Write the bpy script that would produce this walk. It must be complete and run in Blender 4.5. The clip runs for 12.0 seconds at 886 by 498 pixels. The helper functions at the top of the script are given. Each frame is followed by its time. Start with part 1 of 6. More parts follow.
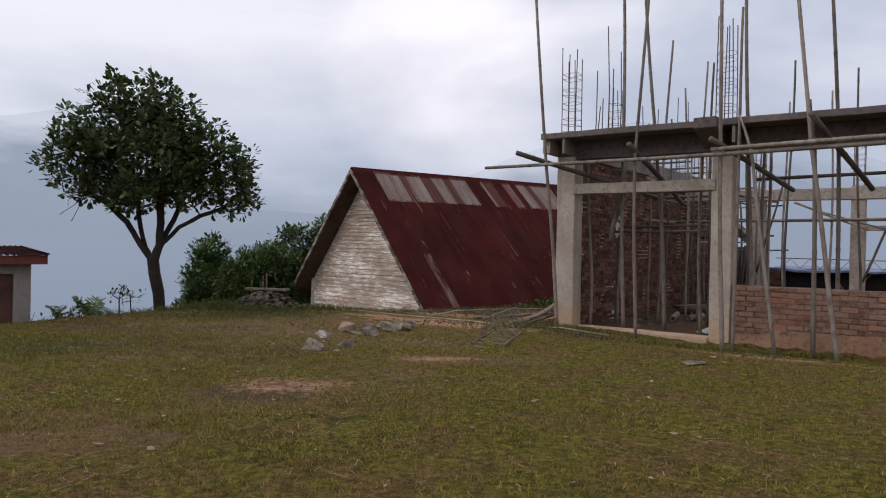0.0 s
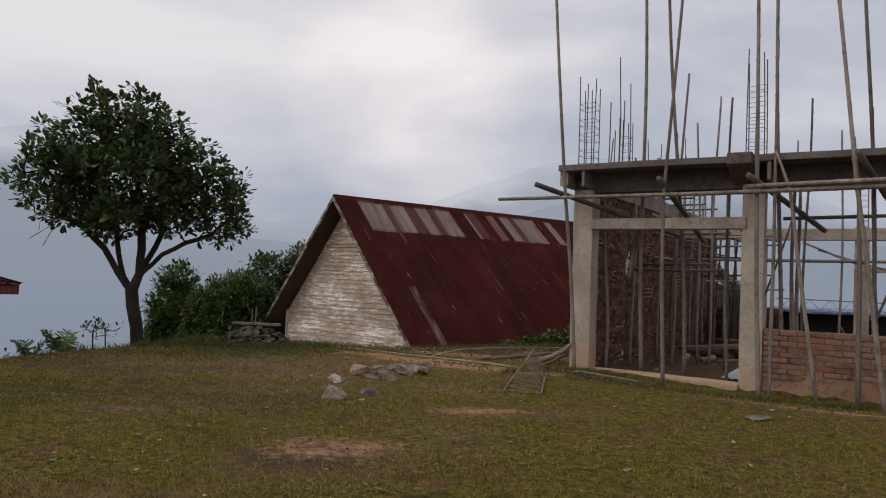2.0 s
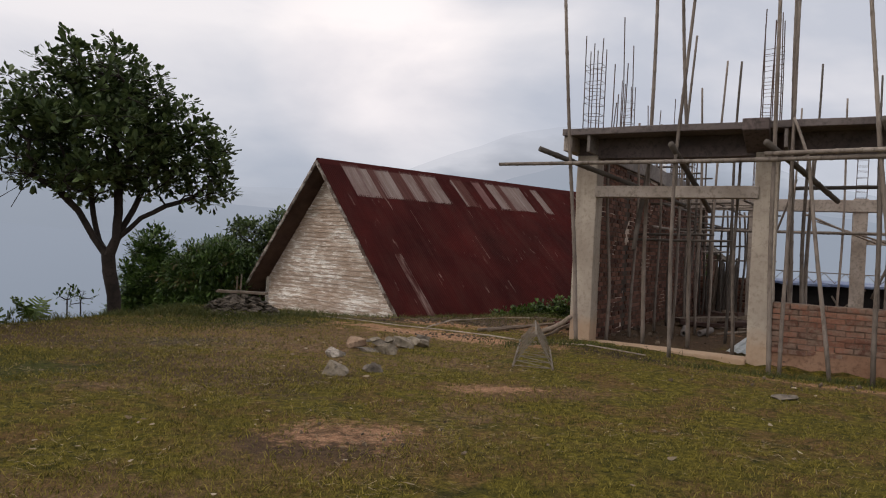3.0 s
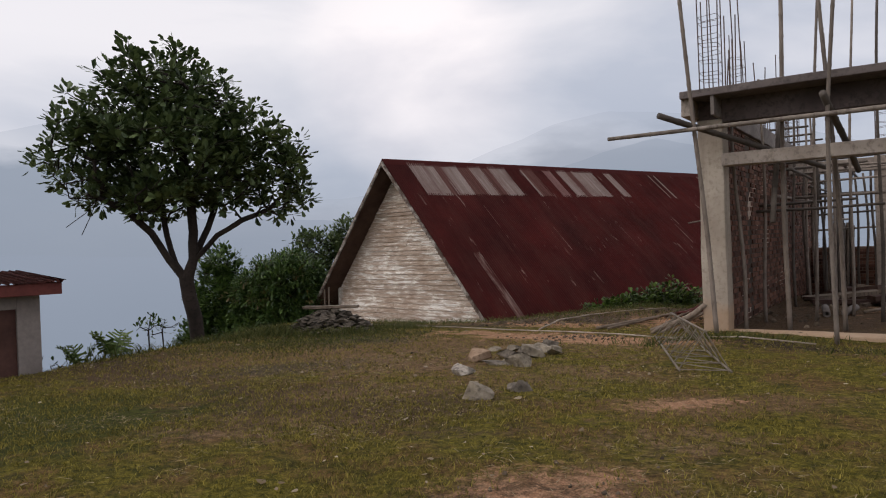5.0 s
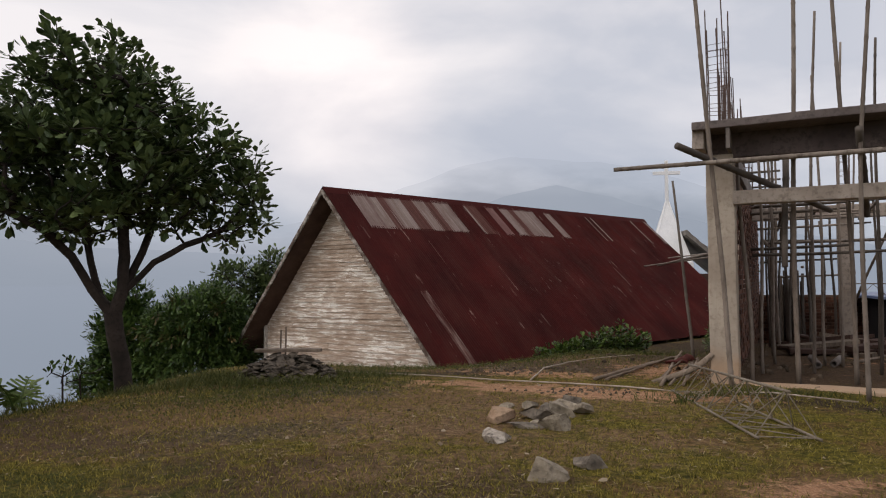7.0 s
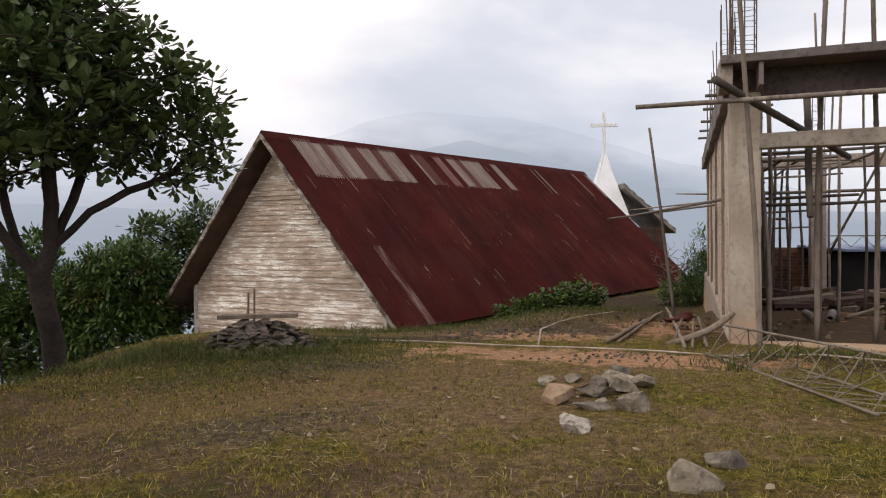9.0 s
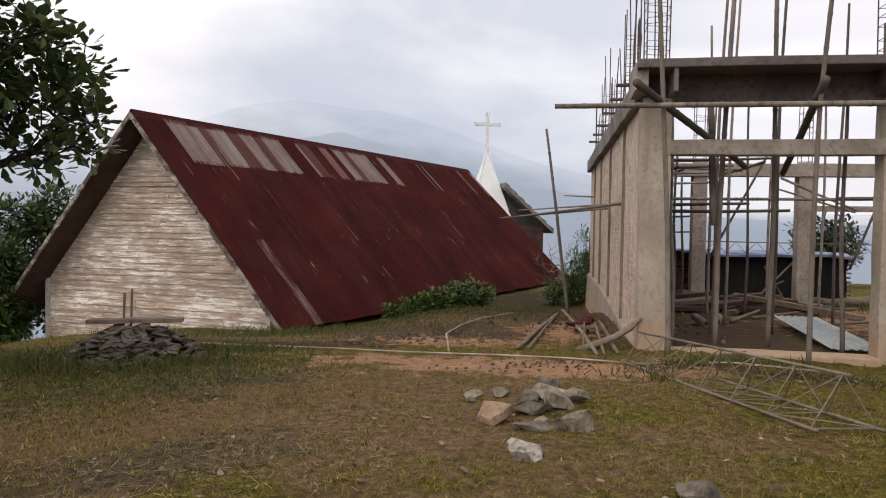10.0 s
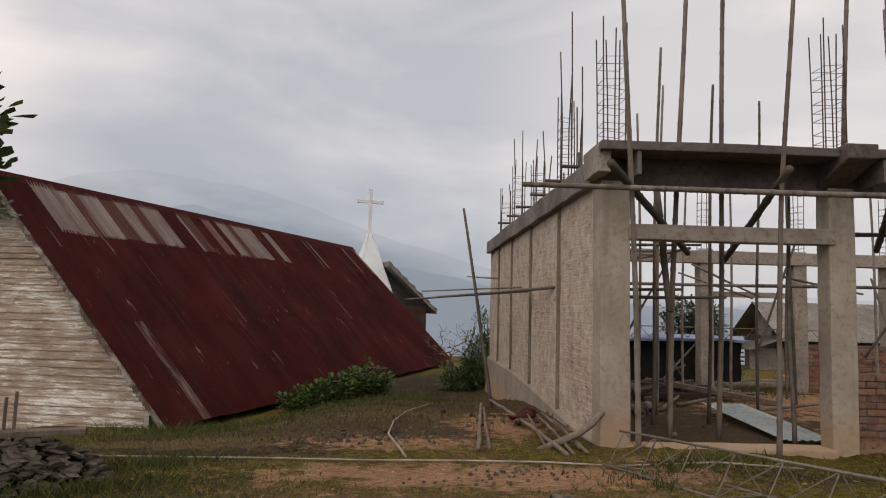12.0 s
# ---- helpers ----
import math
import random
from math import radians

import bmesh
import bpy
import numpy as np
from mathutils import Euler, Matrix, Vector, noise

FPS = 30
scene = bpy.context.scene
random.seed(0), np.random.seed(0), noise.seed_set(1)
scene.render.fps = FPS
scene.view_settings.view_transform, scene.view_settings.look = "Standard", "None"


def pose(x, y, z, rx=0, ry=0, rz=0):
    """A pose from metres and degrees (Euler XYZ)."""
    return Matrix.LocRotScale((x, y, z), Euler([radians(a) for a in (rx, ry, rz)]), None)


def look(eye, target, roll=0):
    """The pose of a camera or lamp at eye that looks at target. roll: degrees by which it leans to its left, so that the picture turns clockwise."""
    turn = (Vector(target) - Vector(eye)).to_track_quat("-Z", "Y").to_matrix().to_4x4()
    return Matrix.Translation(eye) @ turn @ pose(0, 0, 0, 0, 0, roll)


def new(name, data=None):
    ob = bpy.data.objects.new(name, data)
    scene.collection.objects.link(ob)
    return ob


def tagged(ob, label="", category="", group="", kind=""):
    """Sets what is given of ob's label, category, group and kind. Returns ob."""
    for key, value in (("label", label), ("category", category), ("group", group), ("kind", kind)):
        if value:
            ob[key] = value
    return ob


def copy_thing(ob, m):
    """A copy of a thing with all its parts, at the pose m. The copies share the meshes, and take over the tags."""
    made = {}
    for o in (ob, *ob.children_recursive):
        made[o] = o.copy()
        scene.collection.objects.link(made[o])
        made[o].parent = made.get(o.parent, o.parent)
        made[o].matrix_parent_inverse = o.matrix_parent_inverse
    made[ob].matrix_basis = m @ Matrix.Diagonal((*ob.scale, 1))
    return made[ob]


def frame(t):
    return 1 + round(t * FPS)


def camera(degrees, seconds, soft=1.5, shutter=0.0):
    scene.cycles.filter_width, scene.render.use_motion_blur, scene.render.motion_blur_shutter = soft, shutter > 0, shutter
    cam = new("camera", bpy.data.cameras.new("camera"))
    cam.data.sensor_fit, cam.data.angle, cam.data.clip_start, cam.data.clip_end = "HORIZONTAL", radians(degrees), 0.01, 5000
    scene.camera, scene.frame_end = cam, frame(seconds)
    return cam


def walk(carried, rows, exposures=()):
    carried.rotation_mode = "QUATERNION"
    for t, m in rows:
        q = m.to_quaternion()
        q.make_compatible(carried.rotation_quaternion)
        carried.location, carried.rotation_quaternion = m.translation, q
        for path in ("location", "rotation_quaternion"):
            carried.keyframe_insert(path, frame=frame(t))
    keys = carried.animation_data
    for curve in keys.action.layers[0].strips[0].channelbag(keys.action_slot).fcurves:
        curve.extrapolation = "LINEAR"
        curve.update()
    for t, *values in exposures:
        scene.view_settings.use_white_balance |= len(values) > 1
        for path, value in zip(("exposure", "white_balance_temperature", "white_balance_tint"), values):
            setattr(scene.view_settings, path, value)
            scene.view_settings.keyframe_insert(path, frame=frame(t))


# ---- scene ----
cam = camera(64.2, 12.0, 1.1)
PATH = [
    (0, (0.383, 0.054, 1.416), (0.342, 2.054, 1.405), 1.1),
    (0.5, (0.17, 0.29, 1.475), (0.106, 2.289, 1.478), 1.5),
    (1, (-0.155, 0.45, 1.473), (-0.126, 2.45, 1.493), 0.9),
    (1.5, (-0.378, 0.654, 1.475), (-0.316, 2.653, 1.464), 3.6),
    (2, (-0.587, 0.901, 1.479), (-0.504, 2.898, 1.556), 2.2),
    (2.5, (-0.692, 1.187, 1.47), (-0.592, 3.182, 1.559), 3.6),
    (3, (-0.946, 1.491, 1.473), (-0.786, 3.484, 1.461), 2.8),
    (4.8, (-1.673, 2.711, 1.437), (-1.559, 4.708, 1.401), -2.4),
    (5, (-1.735, 2.808, 1.415), (-1.714, 4.808, 1.4), -2.1),
    (5.5, (-2.001, 3.176, 1.429), (-1.851, 5.17, 1.46), -0.9),
    (6, (-2.267, 3.515, 1.394), (-2.121, 5.509, 1.419), -0.0),
    (6.5, (-2.512, 3.873, 1.421), (-2.423, 5.869, 1.51), -0.5),
    (7, (-2.804, 4.259, 1.409), (-2.508, 6.235, 1.497), -0.5),
    (7.2, (-2.932, 4.366, 1.399), (-2.622, 6.34, 1.492), -0.8),
    (9, (-3.621, 5.767, 1.391), (-3.081, 7.692, 1.349), -0.7),
    (9.5, (-3.749, 6.118, 1.415), (-3.032, 7.984, 1.362), 1.6),
    (10, (-3.841, 6.474, 1.446), (-2.963, 8.269, 1.388), 0.9),
    (10.5, (-3.946, 6.814, 1.432), (-2.956, 8.55, 1.511), 0.4),
    (11, (-4.076, 7.144, 1.516), (-2.858, 8.714, 1.741), -1.1),
    (11.5, (-4.213, 7.47, 1.53), (-3.04, 9.079, 1.713), 1.7),
    (12, (-4.325, 7.813, 1.513), (-3.115, 9.396, 1.683), 1.4),
]
EXPOSURES = [
    (0.0, 0.14, 6350, 15), (1.5, 0.16, 6700, 15), (2.0, -0.08, 6700, 14), (2.5, -0.08, 6750, 14), (3.0, 0.12, 6800, 14), (5.5, 0.12, 6600, 14), (7.0, 0.16, 6850, 14), (9.0, 0.50, 6950, 14), (9.6, 0.50, 6900, 14), (10.3, 0.34, 6850, 14), (11.0, -0.04, 7100, 14), (11.5, -0.02, 7100, 13), (12.0, -0.04, 7100, 13),
]
walk(cam, [(t, look(eye, target, roll)) for t, eye, target, roll in PATH], EXPOSURES)

# ---- world, sun, exposure ----
SUN_AZ, SUN_EL = 248.0, 44.0
world = bpy.data.worlds.new("overcast_sky")
scene.world = world
world.use_nodes = True
wt = world.node_tree
wt.nodes.clear()


def wn(kind, **kw):
    n = wt.nodes.new(kind)
    for k, v in kw.items():
        n.inputs[k].default_value = v
    return n


sky = wt.nodes.new("ShaderNodeTexSky")
sky.sky_type, sky.sun_disc = "NISHITA", False
sky.sun_elevation, sky.sun_rotation = radians(SUN_EL), radians(SUN_AZ)
sky_bg = wn("ShaderNodeBackground", Strength=0.1)
wt.links.new(sky.outputs[0], sky_bg.inputs["Color"])
wco = wt.nodes.new("ShaderNodeTexCoord")
wmap = wn("ShaderNodeMapping", Scale=(1.0, 1.0, 2.6), Location=(0.35, 0.2, 0.1))
wt.links.new(wco.outputs["Generated"], wmap.inputs["Vector"])
wno = wn("ShaderNodeTexNoise", Scale=1.9, Detail=6.0, Roughness=0.5, Distortion=0.35)
wt.links.new(wmap.outputs[0], wno.inputs["Vector"])
wra = wt.nodes.new("ShaderNodeValToRGB")
wra.color_ramp.elements[0].position, wra.color_ramp.elements[0].color = 0.36, (0.545, 0.590, 0.670, 1)
wra.color_ramp.elements[1].position, wra.color_ramp.elements[1].color = 0.60, (0.88, 0.88, 0.905, 1)
wt.links.new(wno.outputs[0], wra.inputs[0])
# bright cloud ahead, not where the sun lamp stands: a broad warm brightening
wdot = wt.nodes.new("ShaderNodeVectorMath")
wdot.operation = "DOT_PRODUCT"
GL_AZ, GL_EL = radians(-1.0), radians(14.5)
wdot.inputs[1].default_value = (math.sin(GL_AZ) * math.cos(GL_EL), math.cos(GL_AZ) * math.cos(GL_EL), math.sin(GL_EL))
wt.links.new(wco.outputs["Generated"], wdot.inputs[0])
wgl = wn("ShaderNodeMapRange", **{"From Min": 0.982, "From Max": 1.0, "To Min": 0.0, "To Max": 1.0})
wgl.interpolation_type = "SMOOTHSTEP"
wt.links.new(wdot.outputs["Value"], wgl.inputs[0])
wmix = wt.nodes.new("ShaderNodeMix")
wmix.data_type, wmix.blend_type = "RGBA", "ADD"
wmix.inputs["B"].default_value = (0.16, 0.125, 0.10, 1)
wt.links.new(wgl.outputs[0], wmix.inputs["Factor"])
# thinner cloud over the far side of the valley
wdot2 = wt.nodes.new("ShaderNodeVectorMath")
wdot2.operation = "DOT_PRODUCT"
TH_AZ, TH_EL = radians(60.0), radians(15.0)
wdot2.inputs[1].default_value = (math.sin(TH_AZ) * math.cos(TH_EL), math.cos(TH_AZ) * math.cos(TH_EL), math.sin(TH_EL))
wt.links.new(wco.outputs["Generated"], wdot2.inputs[0])
wgl2 = wn("ShaderNodeMapRange", **{"From Min": 0.93, "From Max": 1.0, "To Min": 0.0, "To Max": 1.0})
wgl2.interpolation_type = "SMOOTHSTEP"
wt.links.new(wdot2.outputs["Value"], wgl2.inputs[0])
wmix2 = wt.nodes.new("ShaderNodeMix")
wmix2.data_type, wmix2.blend_type = "RGBA", "ADD"
wmix2.inputs["B"].default_value = (0.20, 0.165, 0.135, 1)
wt.links.new(wgl2.outputs[0], wmix2.inputs["Factor"])
# the low sky is veiled by mist and duller than the cloud above it
wsep = wt.nodes.new("ShaderNodeSeparateXYZ")
wt.links.new(wco.outputs["Generated"], wsep.inputs[0])
wlow = wt.nodes.new("ShaderNodeValToRGB")
wlow.color_ramp.elements[0].position, wlow.color_ramp.elements[0].color = 0.02, (0.60, 0.655, 0.735, 1)
wlow.color_ramp.elements[1].position, wlow.color_ramp.elements[1].color = 0.27, (1, 1, 1, 1)
wt.links.new(wsep.outputs["Z"], wlow.inputs[0])
wveil = wt.nodes.new("ShaderNodeMix")
wveil.data_type, wveil.blend_type = "RGBA", "MULTIPLY"
wveil.inputs["Factor"].default_value = 1.0
wt.links.new(wra.outputs[0], wveil.inputs["A"])
wt.links.new(wlow.outputs[0], wveil.inputs["B"])
wt.links.new(wveil.outputs["Result"], wmix.inputs["A"])
cloud_bg = wn("ShaderNodeBackground", Strength=0.97)
wt.links.new(wmix.outputs["Result"], wmix2.inputs["A"])
wt.links.new(wmix2.outputs["Result"], cloud_bg.inputs["Color"])
wsum = wn("ShaderNodeMixShader", Fac=0.9)
wt.links.new(sky_bg.outputs[0], wsum.inputs[1])
wt.links.new(cloud_bg.outputs[0], wsum.inputs[2])
wt.links.new(wsum.outputs[0], wt.nodes.new("ShaderNodeOutputWorld").inputs["Surface"])

sun_data = bpy.data.lights.new("sun", "SUN")
sun_data.energy, sun_data.angle, sun_data.color = 0.95, radians(50), (1.0, 0.94, 0.86)
sun = new("sun", sun_data)
sa, se = radians(SUN_AZ), radians(SUN_EL)
sun.matrix_world = look((math.sin(sa) * 50, math.cos(sa) * 50, math.tan(se) * 50), (0, 0, 0))


# ---- materials ----
class Mat:
    """Small wrapper to write node materials compactly."""

    def __init__(self, name, rough=0.85, metal=0.0, spec=0.35):
        self.m = bpy.data.materials.new(name)
        self.m.use_nodes = True
        self.t = self.m.node_tree
        self.b = self.t.nodes["Principled BSDF"]
        self.b.inputs["Roughness"].default_value = rough
        self.b.inputs["Metallic"].default_value = metal
        self.b.inputs["Specular IOR Level"].default_value = spec

    def node(self, kind, **kw):
        n = self.t.nodes.new(kind)
        for k, v in kw.items():
            n.inputs[k].default_value = v
        return n

    def link(self, a, b):
        self.t.links.new(a, b)

    def coord(self, which="Object", scale=(1, 1, 1), rot=(0, 0, 0)):
        if which == "Position":
            src = self.node("ShaderNodeNewGeometry").outputs["Position"]
        else:
            src = self.node("ShaderNodeTexCoord").outputs[which]
        mp = self.node("ShaderNodeMapping", Scale=scale, Rotation=rot)
        self.link(src, mp.inputs["Vector"])
        return mp.outputs[0]

    def noise(self, vec, scale, detail=5.0, rough=0.6, dist=0.0):
        n = self.node("ShaderNodeTexNoise", Scale=scale, Detail=detail, Roughness=rough, Distortion=dist)
        self.link(vec, n.inputs["Vector"])
        return n.outputs[0]

    def ramp(self, fac, stops):
        r = self.node("ShaderNodeValToRGB")
        cr = r.color_ramp
        while len(cr.elements) < len(stops):
            cr.elements.new(0.5)
        for e, (p, c) in zip(cr.elements, stops):
            e.position, e.color = p, (c, c, c, 1) if isinstance(c, (int, float)) else (*c, 1)
        self.link(fac, r.inputs[0])
        return r.outputs[0]

    def mix(self, fac, a, b, blend="MIX"):
        n = self.node("ShaderNodeMix")
        n.data_type, n.blend_type = "RGBA", blend
        for sock, v in ((n.inputs["Factor"], fac), (n.inputs["A"], a), (n.inputs["B"], b)):
            if isinstance(v, tuple):
                sock.default_value = (*v, 1)
            elif isinstance(v, (int, float)):
                sock.default_value = v
            else:
                self.link(v, sock)
        return n.outputs["Result"]

    def math(self, op, a, b=0.0):
        n = self.node("ShaderNodeMath")
        n.operation = op
        for sock, v in ((n.inputs[0], a), (n.inputs[1], b)):
            if isinstance(v, (int, float)):
                sock.default_value = v
            else:
                self.link(v, sock)
        return n.outputs[0]

    def rand(self):
        return self.node("ShaderNodeObjectInfo").outputs["Random"]

    def island(self):
        return self.node("ShaderNodeNewGeometry").outputs["Random Per Island"]

    def bump(self, height, strength=0.4, distance=0.01):
        n = self.node("ShaderNodeBump", Strength=strength, Distance=distance)
        self.link(height, n.inputs["Height"])
        self.link(n.outputs[0], self.b.inputs["Normal"])

    def color(self, c):
        self.link(c, self.b.inputs["Base Color"])
        return self


def surf(name, c1, c2, c3=None, big=1.5, fine=25.0, rough=0.85, metal=0.0, bump=0.4, dist=0.01, stretch=(1, 1, 1), vary=0.0, island=0.0, which="Object", lo=0.35, hi=0.65):
    """A worn surface: large stains between c1 and c2, fine grain towards c3, relief, and a random tone for each piece."""
    m = Mat(name, rough, metal)
    v = m.coord(which, stretch)
    a = m.noise(v, big, 4.0, 0.6, 0.4)
    g = m.noise(v, fine, 5.0, 0.65)
    col = m.mix(m.ramp(a, [(lo, 0.0), (hi, 1.0)]), c1, c2)
    if c3:
        col = m.mix(m.ramp(g, [(0.48, 0.0), (0.68, 0.85)]), col, c3)
    else:
        col = m.mix(0.5, col, m.ramp(g, [(0.3, 0.55), (0.7, 1.0)]), "MULTIPLY")
    if vary:
        col = m.mix(1.0, col, m.ramp(m.rand(), [(0.0, 1.0 - vary), (1.0, 1.0 + 0.0)]), "MULTIPLY")
    if island:
        col = m.mix(1.0, col, m.ramp(m.island(), [(0.0, 1.0 - island), (1.0, 1.0)]), "MULTIPLY")
    m.color(col)
    if bump:
        m.bump(m.mix(0.5, a, g), bump, dist)
    return m.m


def ground_material():
    m = Mat("lawn_and_earth", 0.95, spec=0.15)
    p = m.coord("Position")
    big, mid, fine, grit = m.noise(p, 0.35, 3), m.noise(p, 1.6, 5, 0.65), m.noise(p, 14, 5, 0.7), m.noise(p, 70, 4, 0.7)
    green = m.mix(m.ramp(fine, [(0.35, 0.0), (0.65, 1.0)]), (0.046, 0.045, 0.005), (0.240, 0.190, 0.026))
    dry = m.mix(m.ramp(fine, [(0.35, 0.0), (0.68, 1.0)]), (0.082, 0.046, 0.014), (0.265, 0.160, 0.060))
    col = m.mix(m.ramp(mid, [(0.46, 0.0), (0.60, 1.0)]), green, dry)
    tuft = m.noise(p, 4.5, 5, 0.7, 0.8)
    col = m.mix(m.ramp(tuft, [(0.52, 0.0), (0.64, 0.75)]), col, m.mix(fine, (0.016, 0.022, 0.003), (0.070, 0.066, 0.010)))
    # bare reddish earth with its own worn outlines: (x, y, half-length, half-width, turn)
    earth = m.mix(m.ramp(fine, [(0.3, 0.0), (0.7, 1.0)]), (0.30, 0.145, 0.072), (0.60, 0.355, 0.215))
    brown = m.mix(m.ramp(fine, [(0.3, 0.0), (0.7, 1.0)]), (0.105, 0.062, 0.027), (0.26, 0.162, 0.078))
    gravel = m.mix(m.ramp(fine, [(0.4, 0.0), (0.6, 1.0)]), (0.055, 0.042, 0.022), (0.145, 0.108, 0.062))

    floor = m.mix(m.ramp(fine, [(0.3, 0.0), (0.7, 1.0)]), (0.060, 0.036, 0.020), (0.150, 0.096, 0.056))

    trod = m.mix(m.ramp(fine, [(0.32, 0.0), (0.68, 1.0)]), (0.095, 0.056, 0.026), (0.31, 0.198, 0.108))

    def patch(x, y, a, b, turn, soft_in, soft_out, rag=1.25):
        d = m.node("ShaderNodeVectorMath")
        d.operation = "SUBTRACT"
        m.link(m.node("ShaderNodeNewGeometry").outputs["Position"], d.inputs[0])
        d.inputs[1].default_value = (x, y, 0)
        mp = m.node("ShaderNodeMapping", Rotation=(0, 0, -radians(turn)))
        m.link(d.outputs[0], mp.inputs["Vector"])
        sc = m.node("ShaderNodeVectorMath")
        sc.operation = "MULTIPLY"
        m.link(mp.outputs[0], sc.inputs[0])
        sc.inputs[1].default_value = (1 / a, 1 / b, 0)
        ln = m.node("ShaderNodeVectorMath")
        ln.operation = "LENGTH"
        m.link(sc.outputs[0], ln.inputs[0])
        ragged = m.math("ADD", ln.outputs["Value"], m.math("MULTIPLY", m.math("SUBTRACT", m.noise(p, max(3.0, min(9.0, 2.4 / min(a, b))), 6, 0.72), 0.5), 2 * rag))
        return m.ramp(ragged, [(soft_in, 1.0), (soft_out, 0.0)])

    lush = m.mix(m.ramp(fine, [(0.3, 0.0), (0.7, 1.0)]), (0.020, 0.026, 0.004), (0.105, 0.105, 0.018))
    soil = m.mix(m.ramp(fine, [(0.3, 0.0), (0.7, 1.0)]), (0.026, 0.018, 0.010), (0.088, 0.058, 0.032))

    for x, y, a, b, turn, tint in (
        (-4.2, 12.2, 1.7, 1.1, 0, lush), (-3.3, 13.6, 1.9, 0.8, -10, lush), (-5.1, 13.5, 1.3, 0.35, 15, brown), (9.2, 25.2, 4.5, 3.2, 35, soil), (1.0, 17.0, 4.2, 2.6, -20, soil), (-1.4, 15.6, 1.9, 1.2, -36, soil), (3.4, 18.4, 2.6, 2.4, 30, soil), (7.0, 23.4, 3.0, 1.8, 30, soil), (2.6, 11.3, 2.2, 0.8, -34, soil), (-4.4, 10.35, 0.8, 0.5, 10, brown), (-3.0, 12.3, 0.9, 0.5, -20, soil),
        # Brown earth at (-4.8, 11.4) also carries the slope's shade near the tree.
        (-1.2, 6.3, 1.0, 0.75, 20, brown), (-3.0, 9.0, 2.0, 1.2, -20, floor), (-1.4, 6.35, 0.7, 0.5, 15, floor), (-4.8, 11.4, 2.2, 1.6, 0, floor), (-5.2, 8.6, 1.8, 1.6, 0, lush), (-2.2, 11.0, 1.6, 0.8, 0, brown), (0.4, 8.3, 1.1, 0.5, 0, brown), (-3.6, 11.6, 2.3, 1.2, -25, brown), (-1.9, 12.4, 2.4, 1.0, -30, brown), (-2.6, 5.0, 1.4, 0.8, 0, brown),
        (1.5, 16.5, 2.6, 1.8, -20, brown), (-1.2, 16.2, 1.8, 1.0, -38, brown), (4.3, 20.0, 2.6, 2.0, 30, brown), (4.3, 9.3, 2.4, 0.55, -33, brown), (8.0, 6.8, 3.0, 0.6, -33, brown), (4.8, 16.0, 3.0, 3.8, -30, floor), (3.9, 13.9, 2.6, 1.6, -34, floor), (6.5, 14.0, 2.6, 2.0, -34, floor), (1.0, 15.6, 2.6, 1.6, -36, floor), (8.5, 19.5, 5.0, 4.0, -30, floor), (-2.9, 13.0, 1.0, 0.6, -20, gravel), (-3.4, 10.9, 1.2, 0.5, 10, gravel),
    ):
        col = m.mix(patch(x, y, a, b, turn, 0.55, 1.05), col, tint)
    for x, y, a, b, turn in ((-1.7, 10.9, 2.2, 1.5, -30), (-0.6, 9.6, 1.2, 0.7, 10), (0.2, 11.6, 1.6, 0.8, -34), (-3.2, 8.2, 1.0, 0.5, 0), (-2.4, 9.4, 0.9, 0.5, 20), (-0.2, 7.4, 0.7, 0.4, 0)):
        col = m.mix(m.math("MULTIPLY", patch(x, y, a, b, turn, 0.5, 1.1, 1.6), m.ramp(m.noise(p, 3.2, 6, 0.72, 0.6), [(0.40, 0.1), (0.56, 0.95)])), col, trod)
    broken = m.ramp(m.noise(p, 7.0, 6, 0.75, 0.6), [(0.42, 0.15), (0.55, 1.0)])
    worn = m.ramp(m.noise(p, 4.0, 6, 0.75, 0.6), [(0.34, 0.70), (0.48, 1.0)])
    for x, y, a, b, turn in (
        (-1.25, 6.6, 0.58, 0.36, 10), (-0.85, 6.75, 0.3, 0.16, 10), (0.06, 8.35, 0.50, 0.26, 0), (0.52, 8.42, 0.2, 0.14, 0), (-0.25, 12.8, 2.15, 0.74, -34), (0.95, 12.0, 1.0, 0.5, -34),
        (0.3, 14.6, 1.3, 0.5, -36), (2.4, 15.2, 0.8, 1.3, -30), (4.4, 9.15, 1.6, 0.16, -33), (9.5, 13.5, 3.5, 2.5, -30), (2.2, 12.2, 0.8, 0.25, -34),
    ):
        col = m.mix(m.math("MULTIPLY", patch(x, y, a, b, turn, 0.55, 1.05, 1.9), broken if a < 0.6 else worn), col, earth)
    col = m.mix(0.75, col, m.ramp(grit, [(0.32, 0.22), (0.68, 1.45)]), "MULTIPLY")
    far = m.node("ShaderNodeVectorMath")
    far.operation = "LENGTH"
    m.link(m.node("ShaderNodeNewGeometry").outputs["Position"], far.inputs[0])
    wood = m.mix(m.ramp(big, [(0.4, 0.0), (0.6, 1.0)]), (0.035, 0.055, 0.025), (0.08, 0.10, 0.045))
    col = m.mix(m.ramp(m.math("MULTIPLY", far.outputs["Value"], 0.01), [(0.42, 0.0), (0.6, 1.0)]), col, wood)
    m.color(col)
    m.bump(m.mix(0.5, fine, grit), 1.0, 0.05)
    return m.m


